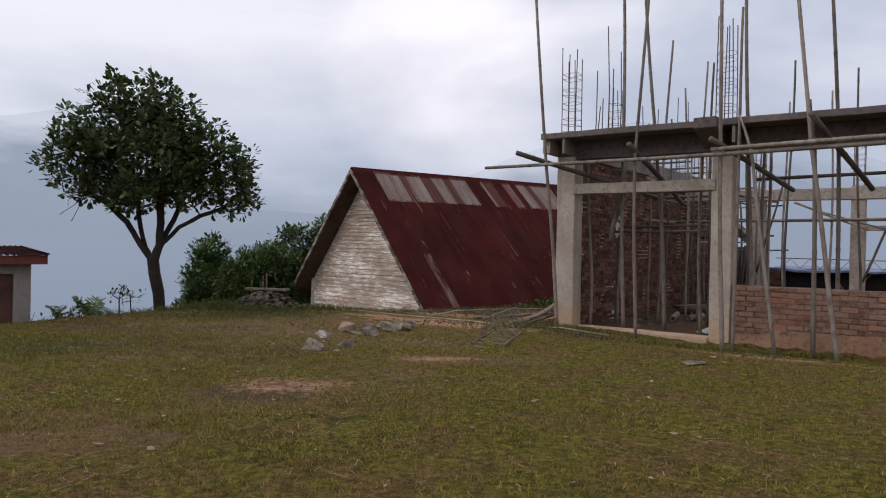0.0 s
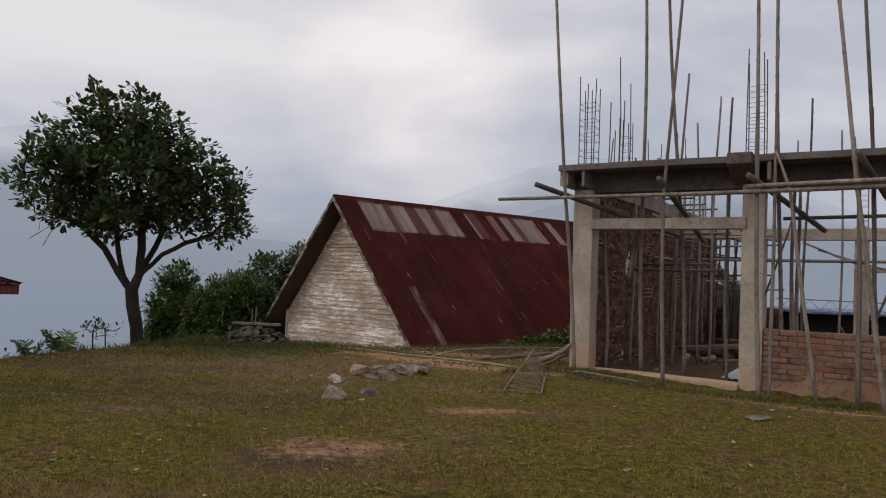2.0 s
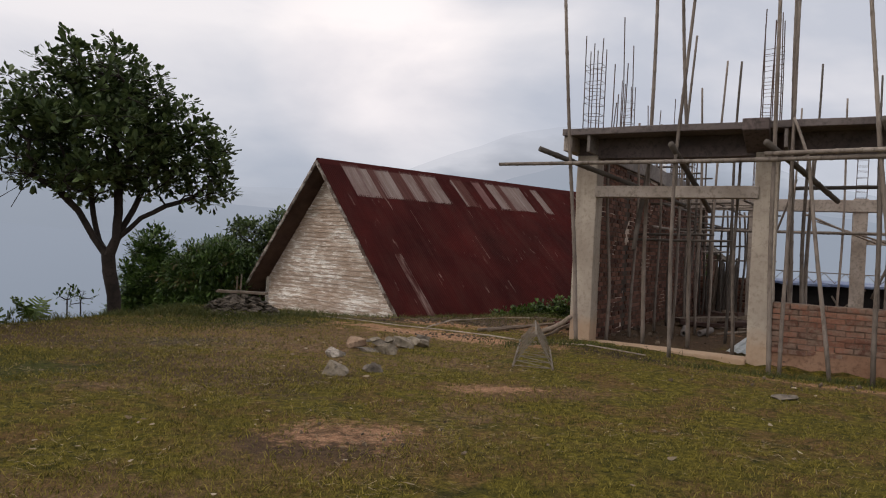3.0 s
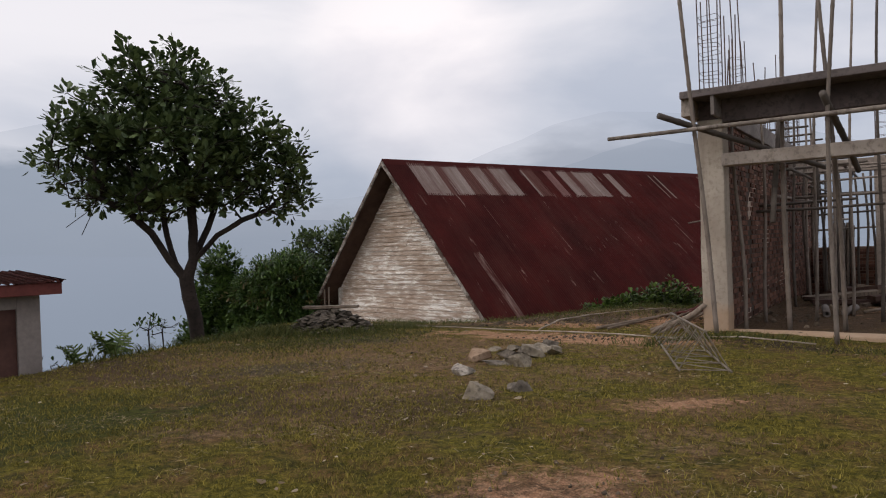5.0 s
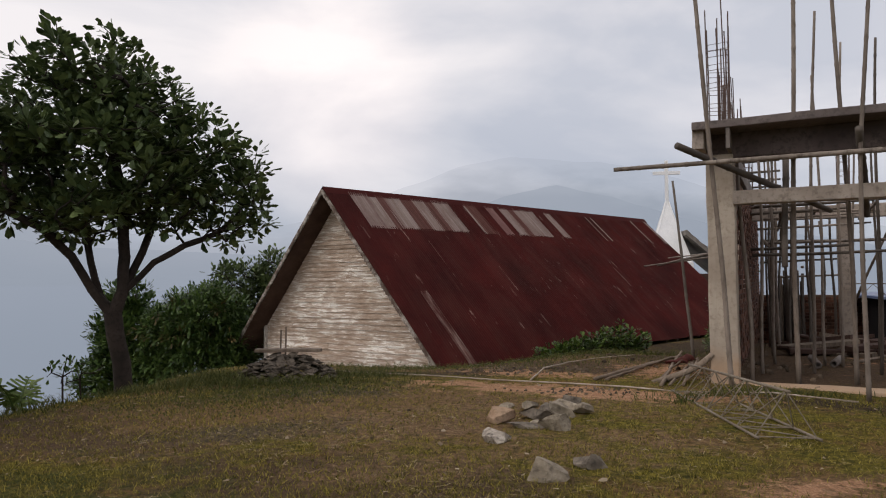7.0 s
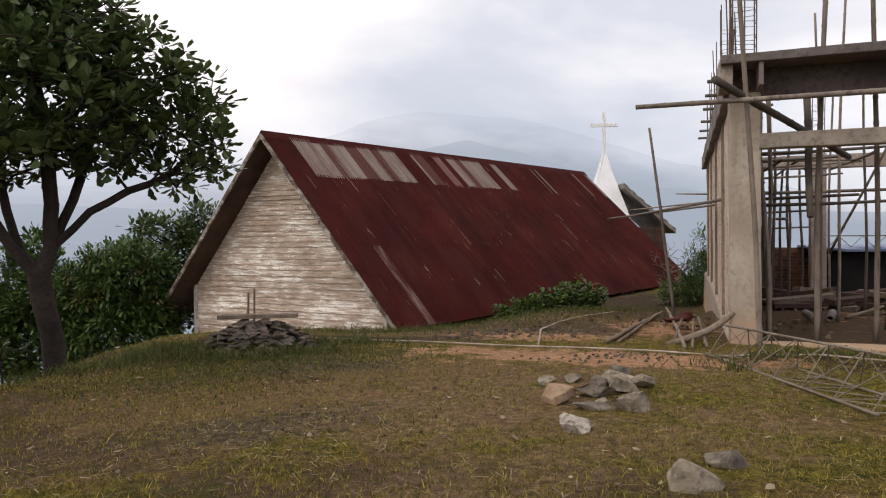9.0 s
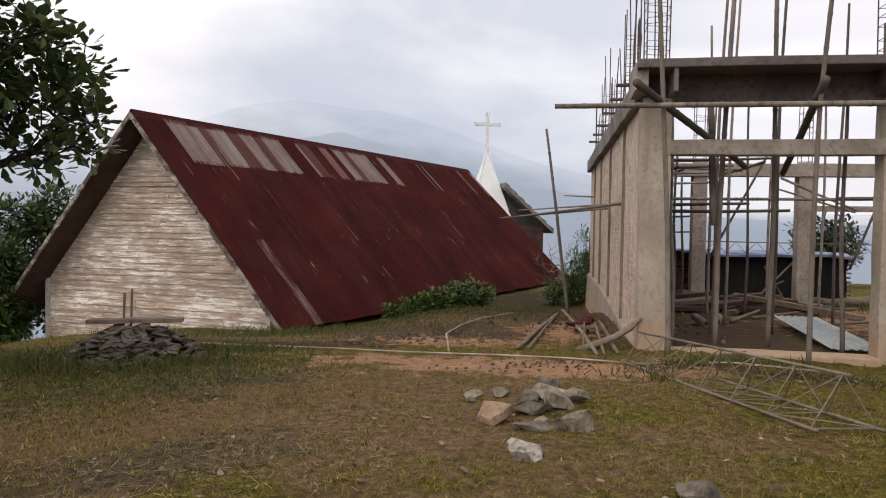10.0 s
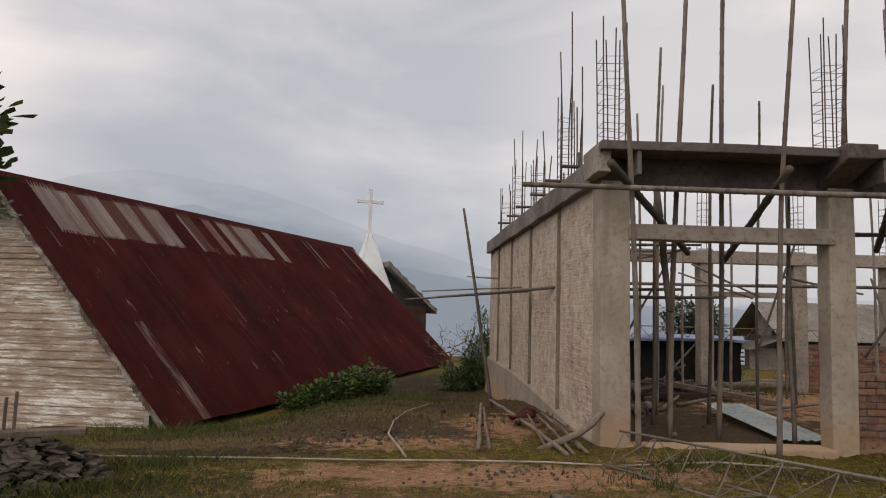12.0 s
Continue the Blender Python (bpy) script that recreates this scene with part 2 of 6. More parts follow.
def roof_material(name, worn=False):
    """Painted corrugated iron: dark red-brown paint, blotched, with short scrapes that run down the slope."""
    m = Mat(name, 0.78, 0.0, 0.08)
    v = m.coord("UV")
    blot, cloud, fine = m.noise(v, 0.5, 5, 0.6), m.noise(m.coord("UV", (1.6, 0.5, 1.0)), 1.1, 5, 0.65, 0.6), m.noise(v, 14, 4, 0.6)
    s = m.noise(m.coord("UV", (5.0, 0.35, 1.0)), 1.0, 4, 0.6, 0.3)
    paint = m.mix(m.ramp(blot, [(0.35, 0.0), (0.65, 1.0)]), (0.036, 0.0068, 0.0060), (0.080, 0.0125, 0.0105))
    paint = m.mix(m.ramp(cloud, [(0.46, 0.0), (0.70, 0.6)]), paint, (0.072, 0.024, 0.019))
    paint = m.mix(m.ramp(s, [(0.52, 0.0), (0.78, 0.4)]), paint, (0.10, 0.032, 0.025))
    bare = m.mix(m.ramp(m.noise(m.coord("UV", (9.0, 1.2, 1.0)), 1.0, 4, 0.6), [(0.38, 0.0), (0.62, 1.0)]), (0.13, 0.058, 0.047), (0.33, 0.24, 0.21))
    if worn:
        edge = m.noise(m.coord("UV", (5.0, 0.8, 1.0)), 1.5, 5, 0.65, 0.3)
        col = m.mix(m.ramp(edge, [(0.36, 0.80), (0.64, 0.0)]), paint, bare)
    else:
        scr = m.noise(m.coord("UV", (5.0, 0.75, 1.0)), 1.3, 5, 0.6, 0.2)
        col = m.mix(m.ramp(scr, [(0.645, 0.0), (0.70, 0.9)]), paint, bare)
    col = m.mix(1.0, col, m.ramp(m.rand(), [(0.0, 0.84), (1.0, 1.0)]), "MULTIPLY")
    col = m.mix(0.3, col, m.ramp(fine, [(0.3, 0.5), (0.7, 1.0)]), "MULTIPLY")
    m.color(col)
    m.bump(fine, 0.15, 0.004)
    return m.m


def faded_iron(name, c1, c2, rust):
    """A sheet whose paint has gone: grey iron, stained red-brown in soft lengths down the slope."""
    m = Mat(name, 0.75, 0.0, 0.1)
    v = m.coord("UV")
    soft_run = m.noise(m.coord("UV", (3.0, 0.5, 1.0)), 1.3, 5, 0.6, 0.4)
    thin = m.noise(m.coord("UV", (14.0, 0.5, 1.0)), 1.0, 4, 0.6)
    fine = m.noise(v, 12, 4, 0.65)
    col = m.mix(m.ramp(thin, [(0.35, 0.0), (0.65, 1.0)]), c1, c2)
    col = m.mix(m.ramp(soft_run, [(0.48, 0.0), (0.66, rust)]), col, (0.105, 0.040, 0.032))
    col = m.mix(0.4, col, m.ramp(fine, [(0.3, 0.55), (0.7, 1.05)]), "MULTIPLY")
    m.color(col)
    m.bump(fine, 0.2, 0.004)
    return m.m


def board_material():
    """White-washed boards, the paint flaked off in lengths down to grey-brown wood."""
    m = Mat("flaking_white_boards", 0.85, spec=0.2)
    rnd = m.node("ShaderNodeCombineXYZ")
    m.link(m.math("MULTIPLY", m.rand(), 37.0), rnd.inputs[0])
    m.link(m.math("MULTIPLY", m.rand(), 91.0), rnd.inputs[2])
    base = m.node("ShaderNodeVectorMath")
    base.operation = "ADD"
    m.link(m.node("ShaderNodeTexCoord").outputs["Object"], base.inputs[0])
    m.link(rnd.outputs[0], base.inputs[1])
    grain_map = m.node("ShaderNodeMapping", Scale=(2.2, 1.0, 26.0))
    m.link(base.outputs[0], grain_map.inputs["Vector"])
    flake_map = m.node("ShaderNodeMapping", Scale=(1.1, 1.0, 9.0))
    m.link(base.outputs[0], flake_map.inputs["Vector"])
    g = m.noise(grain_map.outputs[0], 2.0, 5, 0.65)
    fl = m.noise(flake_map.outputs[0], 1.7, 6, 0.74, 0.5)
    wide = m.noise(m.coord("Position", (0.8, 0.8, 1.3)), 0.9, 4, 0.6, 0.6)
    wood = m.mix(m.ramp(g, [(0.35, 0.0), (0.65, 1.0)]), (0.25, 0.175, 0.128), (0.53, 0.405, 0.315))
    white = m.mix(m.ramp(g, [(0.4, 0.0), (0.6, 1.0)]), (0.76, 0.69, 0.61), (0.93, 0.90, 0.85))
    lime = m.mix(g, (0.45, 0.355, 0.29), (0.66, 0.56, 0.475))
    left = m.math("ADD", fl, m.math("MULTIPLY", m.math("SUBTRACT", wide, 0.5), 0.55))
    col = m.mix(m.ramp(left, [(0.42, 0.0), (0.54, 1.0)]), wood, lime)
    col = m.mix(m.ramp(left, [(0.55, 0.0), (0.585, 1.0)]), col, white)
    col = m.mix(1.0, col, m.ramp(m.rand(), [(0.0, 0.84), (1.0, 1.0)]), "MULTIPLY")
    knots = m.noise(m.coord("Position", (1.0, 1.0, 2.0)), 7.0, 5, 0.7, 0.4)
    col = m.mix(m.ramp(knots, [(0.66, 0.0), (0.74, 0.7)]), col, (0.13, 0.085, 0.06))
    m.color(col)
    m.bump(m.mix(0.5, g, fl), 0.5, 0.006)
    return m.m


def brick_material(name, dark, light, mortar):
    m = Mat(name, 0.9, spec=0.2)
    v = m.coord("Position")
    a, g = m.noise(v, 2.0, 4), m.noise(v, 30, 5, 0.7)
    r = m.rand() if mortar else m.island()
    col = m.mix(m.ramp(r, [(0.0, 0.0), (1.0, 1.0)]), dark, light)
    smear = m.ramp(m.noise(v, 4.0, 6, 0.75, 0.6), [(0.42, 0.0), (0.58, 0.85)] if light[0] > 0.3 else [(0.54, 0.0), (0.70, 0.6)])
    col = m.mix(smear, col, (0.27, 0.188, 0.142) if light[0] > 0.3 else (0.17, 0.125, 0.092))
    col = m.mix(0.6, col, m.ramp(g, [(0.3, 0.5), (0.7, 1.1)]), "MULTIPLY")
    m.color(col)
    m.bump(m.mix(0.5, a, g), 0.7, 0.008)
    return m.m


def render_wall_material():
    """Outer face of the brick wall, roughly smeared with mortar; courses show through."""
    m = Mat("smeared_mortar_on_brick", 0.92, spec=0.15)
    v = m.coord("Object")
    br = m.node("ShaderNodeTexBrick", Scale=1.0, **{"Brick Width": 0.23, "Row Height": 0.082, "Mortar Size": 0.012, "Mortar Smooth": 0.6})
    yz = m.node("ShaderNodeSeparateXYZ")
    m.link(m.node("ShaderNodeTexCoord").outputs["Object"], yz.inputs[0])
    flat = m.node("ShaderNodeCombineXYZ")
    m.link(m.math("ADD", yz.outputs["Y"], m.math("MULTIPLY", m.noise(v, 3, 3), 0.12)), flat.inputs[0])
    m.link(m.math("ADD", yz.outputs["Z"], m.math("MULTIPLY", m.noise(v, 4, 3), 0.05)), flat.inputs[1])
    m.link(flat.outputs[0], br.inputs["Vector"])
    a, g, mid = m.noise(v, 0.9, 4), m.noise(v, 24, 5, 0.7), m.noise(v, 4.5, 6, 0.7, 0.4)
    mortar = m.mix(m.ramp(mid, [(0.35, 0.0), (0.65, 1.0)]), (0.43, 0.335, 0.262), (0.73, 0.61, 0.50))
    brick = (0.33, 0.185, 0.125)
    show = m.math("MULTIPLY", m.ramp(a, [(0.42, 0.05), (0.64, 1.0)]), m.ramp(br.outputs["Fac"], [(0.2, 0.32), (0.8, 0.0)]))
    col = m.mix(show, mortar, brick)
    col = m.mix(m.ramp(m.math("MULTIPLY", show, m.noise(v, 9, 4)), [(0.32, 0.0), (0.42, 0.8)]), col, (0.16, 0.11, 0.085))
    col = m.mix(0.5, col, m.ramp(g, [(0.3, 0.68), (0.7, 1.08)]), "MULTIPLY")
    m.color(col)
    stroke = m.noise(m.coord("Object", (1.0, 5.0, 26.0)), 1.0, 5, 0.65, 0.8)
    pits = m.ramp(m.math("ADD", stroke, m.math("MULTIPLY", a, 0.25)), [(0.70, 0.0), (0.78, 0.8)])
    col = m.mix(pits, col, (0.20, 0.145, 0.105))
    pale = m.ramp(m.noise(m.coord("Object", (1.0, 2.0, 7.0)), 1.3, 5, 0.65, 0.5), [(0.50, 0.0), (0.66, 0.6)])
    col = m.mix(pale, col, (0.66, 0.57, 0.475))
    m.color(col)
    m.bump(m.mix(0.10, m.mix(0.55, m.mix(0.5, mid, g), stroke), m.ramp(br.outputs["Fac"], [(0.0, 1.0), (1.0, 0.3)])), 1.0, 0.03)
    return m.m


def leaf_material(name, dark, light, rough=0.45):
    m = Mat(name, rough, spec=0.35)
    r = m.island()
    col = m.mix(m.ramp(r, [(0.0, 0.0), (0.75, 0.6), (1.0, 1.0)]), dark, light)
    col = m.mix(0.4, col, m.ramp(m.noise(m.coord("Position"), 6, 3), [(0.3, 0.6), (0.7, 1.1)]), "MULTIPLY")
    m.color(col)
    m.b.inputs["Transmission Weight"].default_value = 0.0
    tr = m.node("ShaderNodeBsdfTranslucent")
    m.link(col, tr.inputs["Color"])
    ms = m.node("ShaderNodeMixShader", Fac=0.22)
    m.link(m.b.outputs[0], ms.inputs[1])
    m.link(tr.outputs[0], ms.inputs[2])
    m.link(ms.outputs[0], m.t.nodes["Material Output"].inputs["Surface"])
    return m.m


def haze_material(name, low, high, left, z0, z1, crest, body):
    """Far hills: a plain glowing backdrop, the mist put into its graded colour."""
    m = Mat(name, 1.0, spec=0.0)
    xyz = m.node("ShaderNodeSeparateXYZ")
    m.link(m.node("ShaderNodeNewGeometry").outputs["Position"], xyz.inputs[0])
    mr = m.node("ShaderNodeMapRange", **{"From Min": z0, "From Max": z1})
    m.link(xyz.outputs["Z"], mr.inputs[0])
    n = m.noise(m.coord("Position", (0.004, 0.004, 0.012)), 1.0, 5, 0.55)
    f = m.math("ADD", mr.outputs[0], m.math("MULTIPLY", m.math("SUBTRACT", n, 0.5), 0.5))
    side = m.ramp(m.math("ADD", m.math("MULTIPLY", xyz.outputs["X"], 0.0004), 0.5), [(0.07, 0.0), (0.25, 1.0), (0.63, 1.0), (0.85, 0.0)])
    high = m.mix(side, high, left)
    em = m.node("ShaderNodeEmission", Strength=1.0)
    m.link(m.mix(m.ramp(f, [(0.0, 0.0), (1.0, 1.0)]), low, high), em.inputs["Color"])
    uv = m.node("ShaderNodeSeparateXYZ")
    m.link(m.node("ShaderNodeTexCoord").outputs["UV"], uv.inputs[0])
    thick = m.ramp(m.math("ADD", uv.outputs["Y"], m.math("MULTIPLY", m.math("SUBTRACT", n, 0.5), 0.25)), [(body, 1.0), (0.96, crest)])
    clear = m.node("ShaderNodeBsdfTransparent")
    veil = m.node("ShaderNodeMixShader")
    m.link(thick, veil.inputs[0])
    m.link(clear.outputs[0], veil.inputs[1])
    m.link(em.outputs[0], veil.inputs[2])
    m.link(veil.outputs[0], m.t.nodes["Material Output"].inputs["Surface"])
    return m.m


GROUND = ground_material()
CONCRETE = surf("raw_concrete", (0.26, 0.215, 0.178), (0.41, 0.35, 0.30), (0.18, 0.15, 0.125), 1.2, 16, 0.9, bump=0.35)
# Beam, bracket and slab tones carry the shade under the overhang.
DARK_CONCRETE = surf("shaded_concrete", (0.072, 0.054, 0.051), (0.155, 0.120, 0.110), (0.05, 0.040, 0.038), 1.0, 14, 0.9, bump=0.4)
SLAB_CONCRETE = surf("weathered_shaded_slab", (0.082, 0.066, 0.063), (0.180, 0.150, 0.140), (0.07, 0.058, 0.054), 1.0, 14, 0.9, bump=0.4)
BEAM_CONCRETE = surf("dark_stained_concrete", (0.14, 0.118, 0.105), (0.27, 0.235, 0.21), (0.12, 0.10, 0.09), 1.0, 14, 0.9, bump=0.4)
BRICK = brick_material("red_brick", (0.105, 0.047, 0.034), (0.35, 0.165, 0.108), True)
# Brick and mortar copies with the shell's inner shade put into the colour.
BRICK_IN = brick_material("shaded_inner_brick", (0.070, 0.033, 0.023), (0.235, 0.112, 0.075), True)
BRICK_IN_REST = brick_material("shaded_inner_brick_joined", (0.070, 0.033, 0.023), (0.235, 0.112, 0.075), False)
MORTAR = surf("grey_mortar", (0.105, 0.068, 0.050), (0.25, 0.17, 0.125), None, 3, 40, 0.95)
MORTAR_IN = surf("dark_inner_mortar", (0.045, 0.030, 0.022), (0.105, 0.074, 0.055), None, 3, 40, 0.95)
WALL_RENDER = render_wall_material()
MUD = surf("mud_splashed_plinth", (0.22, 0.118, 0.072), (0.34, 0.205, 0.135), (0.15, 0.08, 0.05), 1.5, 18, 0.95)
ROOF_RED = roof_material("red_painted_iron")
ROOF_WORN = roof_material("scraped_iron", True)
IRON_PALE = faded_iron("faded_iron", (0.195, 0.135, 0.118), (0.30, 0.235, 0.21), 0.45)
IRON_GREY = faded_iron("bare_grey_iron", (0.215, 0.16, 0.14), (0.32, 0.255, 0.228), 0.45)
IRON_DARK = faded_iron("rust_stained_iron", (0.080, 0.030, 0.024), (0.145, 0.072, 0.060), 0.6)
IRON_PINK = faded_iron("pink_faded_iron", (0.17, 0.085, 0.078), (0.26, 0.155, 0.142), 0.4)
BOARDS = board_material()
TRIM = surf("peeling_white_trim", (0.42, 0.38, 0.34), (0.66, 0.62, 0.57), (0.25, 0.21, 0.18), 2.0, 20, 0.85)
BARGE = surf("mottled_dark_barge_board", (0.11, 0.075, 0.058), (0.46, 0.42, 0.375), (0.075, 0.05, 0.04), 4.0, 20, 0.85, lo=0.42, hi=0.62)
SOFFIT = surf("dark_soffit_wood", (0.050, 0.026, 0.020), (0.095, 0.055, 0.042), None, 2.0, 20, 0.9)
BAMBOO = surf("weathered_bamboo", (0.185, 0.148, 0.120), (0.365, 0.305, 0.255), (0.11, 0.086, 0.068), 1.2, 14, 0.75, stretch=(1, 1, 0.3), vary=0.45, bump=0.25)
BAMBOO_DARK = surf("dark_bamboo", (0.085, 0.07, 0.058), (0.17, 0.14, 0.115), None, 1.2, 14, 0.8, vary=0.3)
TIMBER = surf("old_timber", (0.17, 0.125, 0.09), (0.30, 0.235, 0.18), (0.11, 0.08, 0.06), 2.0, 24, 0.85, stretch=(1, 1, 0.4), vary=0.35)
STEEL = surf("rusty_rebar", (0.085, 0.055, 0.045), (0.15, 0.10, 0.08), None, 6, 50, 0.7, 0.3)
GREY_STEEL = surf("grey_painted_steel", (0.13, 0.108, 0.078), (0.25, 0.215, 0.165), (0.12, 0.07, 0.045), 3, 30, 0.6)
BARK = surf("grey_brown_bark", (0.020, 0.0145, 0.0115), (0.046, 0.033, 0.026), (0.013, 0.0095, 0.008), 3.0, 22, 0.95, bump=0.8, dist=0.02)
LEAF = leaf_material("jackfruit_leaf", (0.034, 0.058, 0.022), (0.145, 0.195, 0.070), 0.45)
LEAF_MANGO = leaf_material("mango_leaf", (0.018, 0.046, 0.012), (0.135, 0.21, 0.052), 0.4)
LEAF_BROWN = leaf_material("young_brown_leaf", (0.11, 0.075, 0.03), (0.20, 0.15, 0.06))
LEAF_BUSH = leaf_material("bush_leaf", (0.016, 0.036, 0.008), (0.125, 0.20, 0.036))
LEAF_BANANA = leaf_material("banana_leaf", (0.06, 0.105, 0.022), (0.20, 0.27, 0.07), 0.45)
LEAF_FAR = leaf_material("far_leaf", (0.04, 0.06, 0.035), (0.10, 0.13, 0.07))
GRASS = leaf_material("grass_blade", (0.048, 0.048, 0.006), (0.40, 0.322, 0.066), 0.9)
WEED = leaf_material("tall_grass_blade", (0.036, 0.052, 0.010), (0.15, 0.145, 0.04), 0.8)
STRAW = leaf_material("dry_straw", (0.17, 0.115, 0.055), (0.50, 0.40, 0.24), 0.9)
LITTER = leaf_material("dry_leaf", (0.15, 0.10, 0.055), (0.52, 0.43, 0.31), 0.9)
ROCK = surf("grey_rock", (0.16, 0.130, 0.092), (0.42, 0.355, 0.27), (0.085, 0.068, 0.05), 5, 18, 0.9, bump=1.0, dist=0.035, vary=0.25)
ROCK_DARK = surf("dark_rock", (0.11, 0.09, 0.068), (0.26, 0.22, 0.175), (0.06, 0.048, 0.038), 5, 18, 0.9, bump=1.0, dist=0.035, vary=0.2)
ROCK_BROWN = surf("brown_rock", (0.26, 0.168, 0.105), (0.39, 0.275, 0.185), (0.17, 0.11, 0.07), 3, 22, 0.9, bump=0.7, dist=0.02)
ROCK_SPECK = surf("speckled_rock", (0.22, 0.185, 0.15), (0.50, 0.44, 0.37), (0.030, 0.022, 0.017), 9, 16, 0.9, bump=0.7, dist=0.02)
RUBBLE = surf("brown_stone_chips", (0.10, 0.07, 0.045), (0.24, 0.18, 0.125), None, 2.0, 20, 0.95, island=0.6, which="Position")
SLATE = surf("dark_slate", (0.085, 0.068, 0.050), (0.235, 0.190, 0.145), None, 3, 30, 0.85, vary=0.5)
PLASTIC_PIPE = surf("dirty_white_pipe", (0.27, 0.215, 0.165), (0.48, 0.41, 0.34), (0.24, 0.165, 0.115), 2.5, 12, 0.6)
TIN = surf("pale_tin_sheet", (0.60, 0.65, 0.66), (0.78, 0.82, 0.82), (0.48, 0.46, 0.42), 2, 14, 0.5, 0.0)
TIN_ROOF = surf("weathered_tin_roof", (0.20, 0.175, 0.15), (0.33, 0.295, 0.255), (0.14, 0.105, 0.08), 1.2, 12, 0.6, 0.1, vary=0.2)
TARP_BLACK = surf("black_plastic_sheet", (0.010, 0.009, 0.010), (0.022, 0.018, 0.018), None, 2, 15, 0.92)
TARP_BLUE = surf("blue_plastic_sheet", (0.10, 0.15, 0.30), (0.30, 0.35, 0.46), (0.05, 0.07, 0.14), 1.5, 6, 0.5)
SPIRE_WHITE = surf("white_painted_metal", (0.88, 0.89, 0.90), (0.95, 0.95, 0.95), None, 1.5, 20, 0.5)
SHINGLE = surf("grey_wood_shingle", (0.20, 0.18, 0.155), (0.34, 0.305, 0.27), None, 3, 25, 0.9, vary=0.3)
HUT_WALL = surf("pale_plaster", (0.22, 0.185, 0.165), (0.31, 0.265, 0.24), None, 1.5, 20, 0.9)
HUT_RED = surf("dark_red_fascia", (0.12, 0.03, 0.025), (0.18, 0.05, 0.04), None, 2, 20, 0.8)
HUT_DOOR = surf("dark_brown_door", (0.07, 0.03, 0.022), (0.11, 0.05, 0.038), None, 2, 20, 0.8)
CLAY = surf("burnt_clay_tiles", (0.30, 0.15, 0.09), (0.42, 0.23, 0.15), None, 3, 25, 0.9)


# ---- mesh helpers ----
def part(name, bm, material, parent=None, label="", smooth=False, m=None):
    """One bmesh as one mesh object, under a thing or a part."""
    me = bpy.data.meshes.new(name)
    bm.to_mesh(me)
    bm.free()
    me.materials.append(material)
    if smooth:
        me.polygons.foreach_set("use_smooth", [True] * len(me.polygons))
    ob = new(name, me)
    if parent:
        ob.parent = parent
    if m is not None:
        ob.matrix_basis = m
    if label:
        tagged(ob, label)
    return ob


def mesh_object(name, me, parent=None, m=None):
    ob = new(name, me)
    if parent:
        ob.parent = parent
    if m is not None:
        ob.matrix_basis = m
    return ob


def box(bm, x0, y0, z0, x1, y1, z1, bevel=0.0):
    vs = [bm.verts.new(c) for c in ((x0, y0, z0), (x1, y0, z0), (x1, y1, z0), (x0, y1, z0), (x0, y0, z1), (x1, y0, z1), (x1, y1, z1), (x0, y1, z1))]
    fs = [bm.faces.new([vs[i] for i in f]) for f in ((3, 2, 1, 0), (4, 5, 6, 7), (0, 1, 5, 4), (1, 2, 6, 5), (2, 3, 7, 6), (3, 0, 4, 7))]
    if bevel:
        es = list({e for f in fs for e in f.edges})
        bmesh.ops.bevel(bm, geom=es, offset=bevel, segments=2, affect="EDGES", profile=0.6)
    return bm


def boxm(x0, y0, z0, x1, y1, z1, bevel=0.0):
    return box(bmesh.new(), x0, y0, z0, x1, y1, z1, bevel)


def worn_box(x0, y0, z0, x1, y1, z1, step=0.25, amp=0.008, bevel=0.02, seed=0):
    """A cast or hewn block: bevelled, cut into a grid and made slightly uneven."""
    bm = boxm(x0, y0, z0, x1, y1, z1, bevel)
    for axis, a, b in ((0, x0, x1), (1, y0, y1), (2, z0, z1)):
        n = int((b - a) / step)
        for k in range(1, n):
            no = [0, 0, 0]
            no[axis] = 1
            co = [0, 0, 0]
            co[axis] = a + (b - a) * k / n
            bmesh.ops.bisect_plane(bm, geom=bm.verts[:] + bm.edges[:] + bm.faces[:], plane_co=co, plane_no=no)
    off = Vector((seed * 7.1, seed * 3.3, seed * 1.7))
    for v in bm.verts:
        v.co += noise.noise_vector(v.co * 2.3 + off) * amp
    return bm


def tube(bm, pts, radii, n=8, cap=True):
    pts = [Vector(p) for p in pts]
    rings = []
    ref = Vector((0.31, 0.52, 0.79))
    for i, p in enumerate(pts):
        t = (pts[min(i + 1, len(pts) - 1)] - pts[max(i - 1, 0)]).normalized()
        a = t.cross(ref)
        if a.length < 0.05:
            a = t.cross(Vector((1, 0, 0)))
        a.normalize()
        b = t.cross(a)
        r = radii[i] if isinstance(radii, (list, tuple)) else radii
        rings.append([bm.verts.new(p + (a * math.cos(k * math.tau / n) + b * math.sin(k * math.tau / n)) * r) for k in range(n)])
    for r0, r1 in zip(rings, rings[1:]):
        for k in range(n):
            bm.faces.new((r0[k], r0[(k + 1) % n], r1[(k + 1) % n], r1[k]))
    if cap:
        bm.faces.new(rings[0][::-1])
        bm.faces.new(rings[-1])
    return bm


def empty(name, m=None):
    ob = new(name)
    ob.empty_display_size = 0.2
    if m is not None:
        ob.matrix_basis = m
    return ob


rng = random.Random(11)


# ---- ground ----
def sstep(a, b, x):
    t = max(0.0, min(1.0, (x - a) / (b - a)))
    return t * t * (3 - 2 * t)


def soft(x, k=0.4):
    return 0.5 * (x + (x * x + k * k) ** 0.5)


BO = (2.22, 13.3)
BANG = -34.5


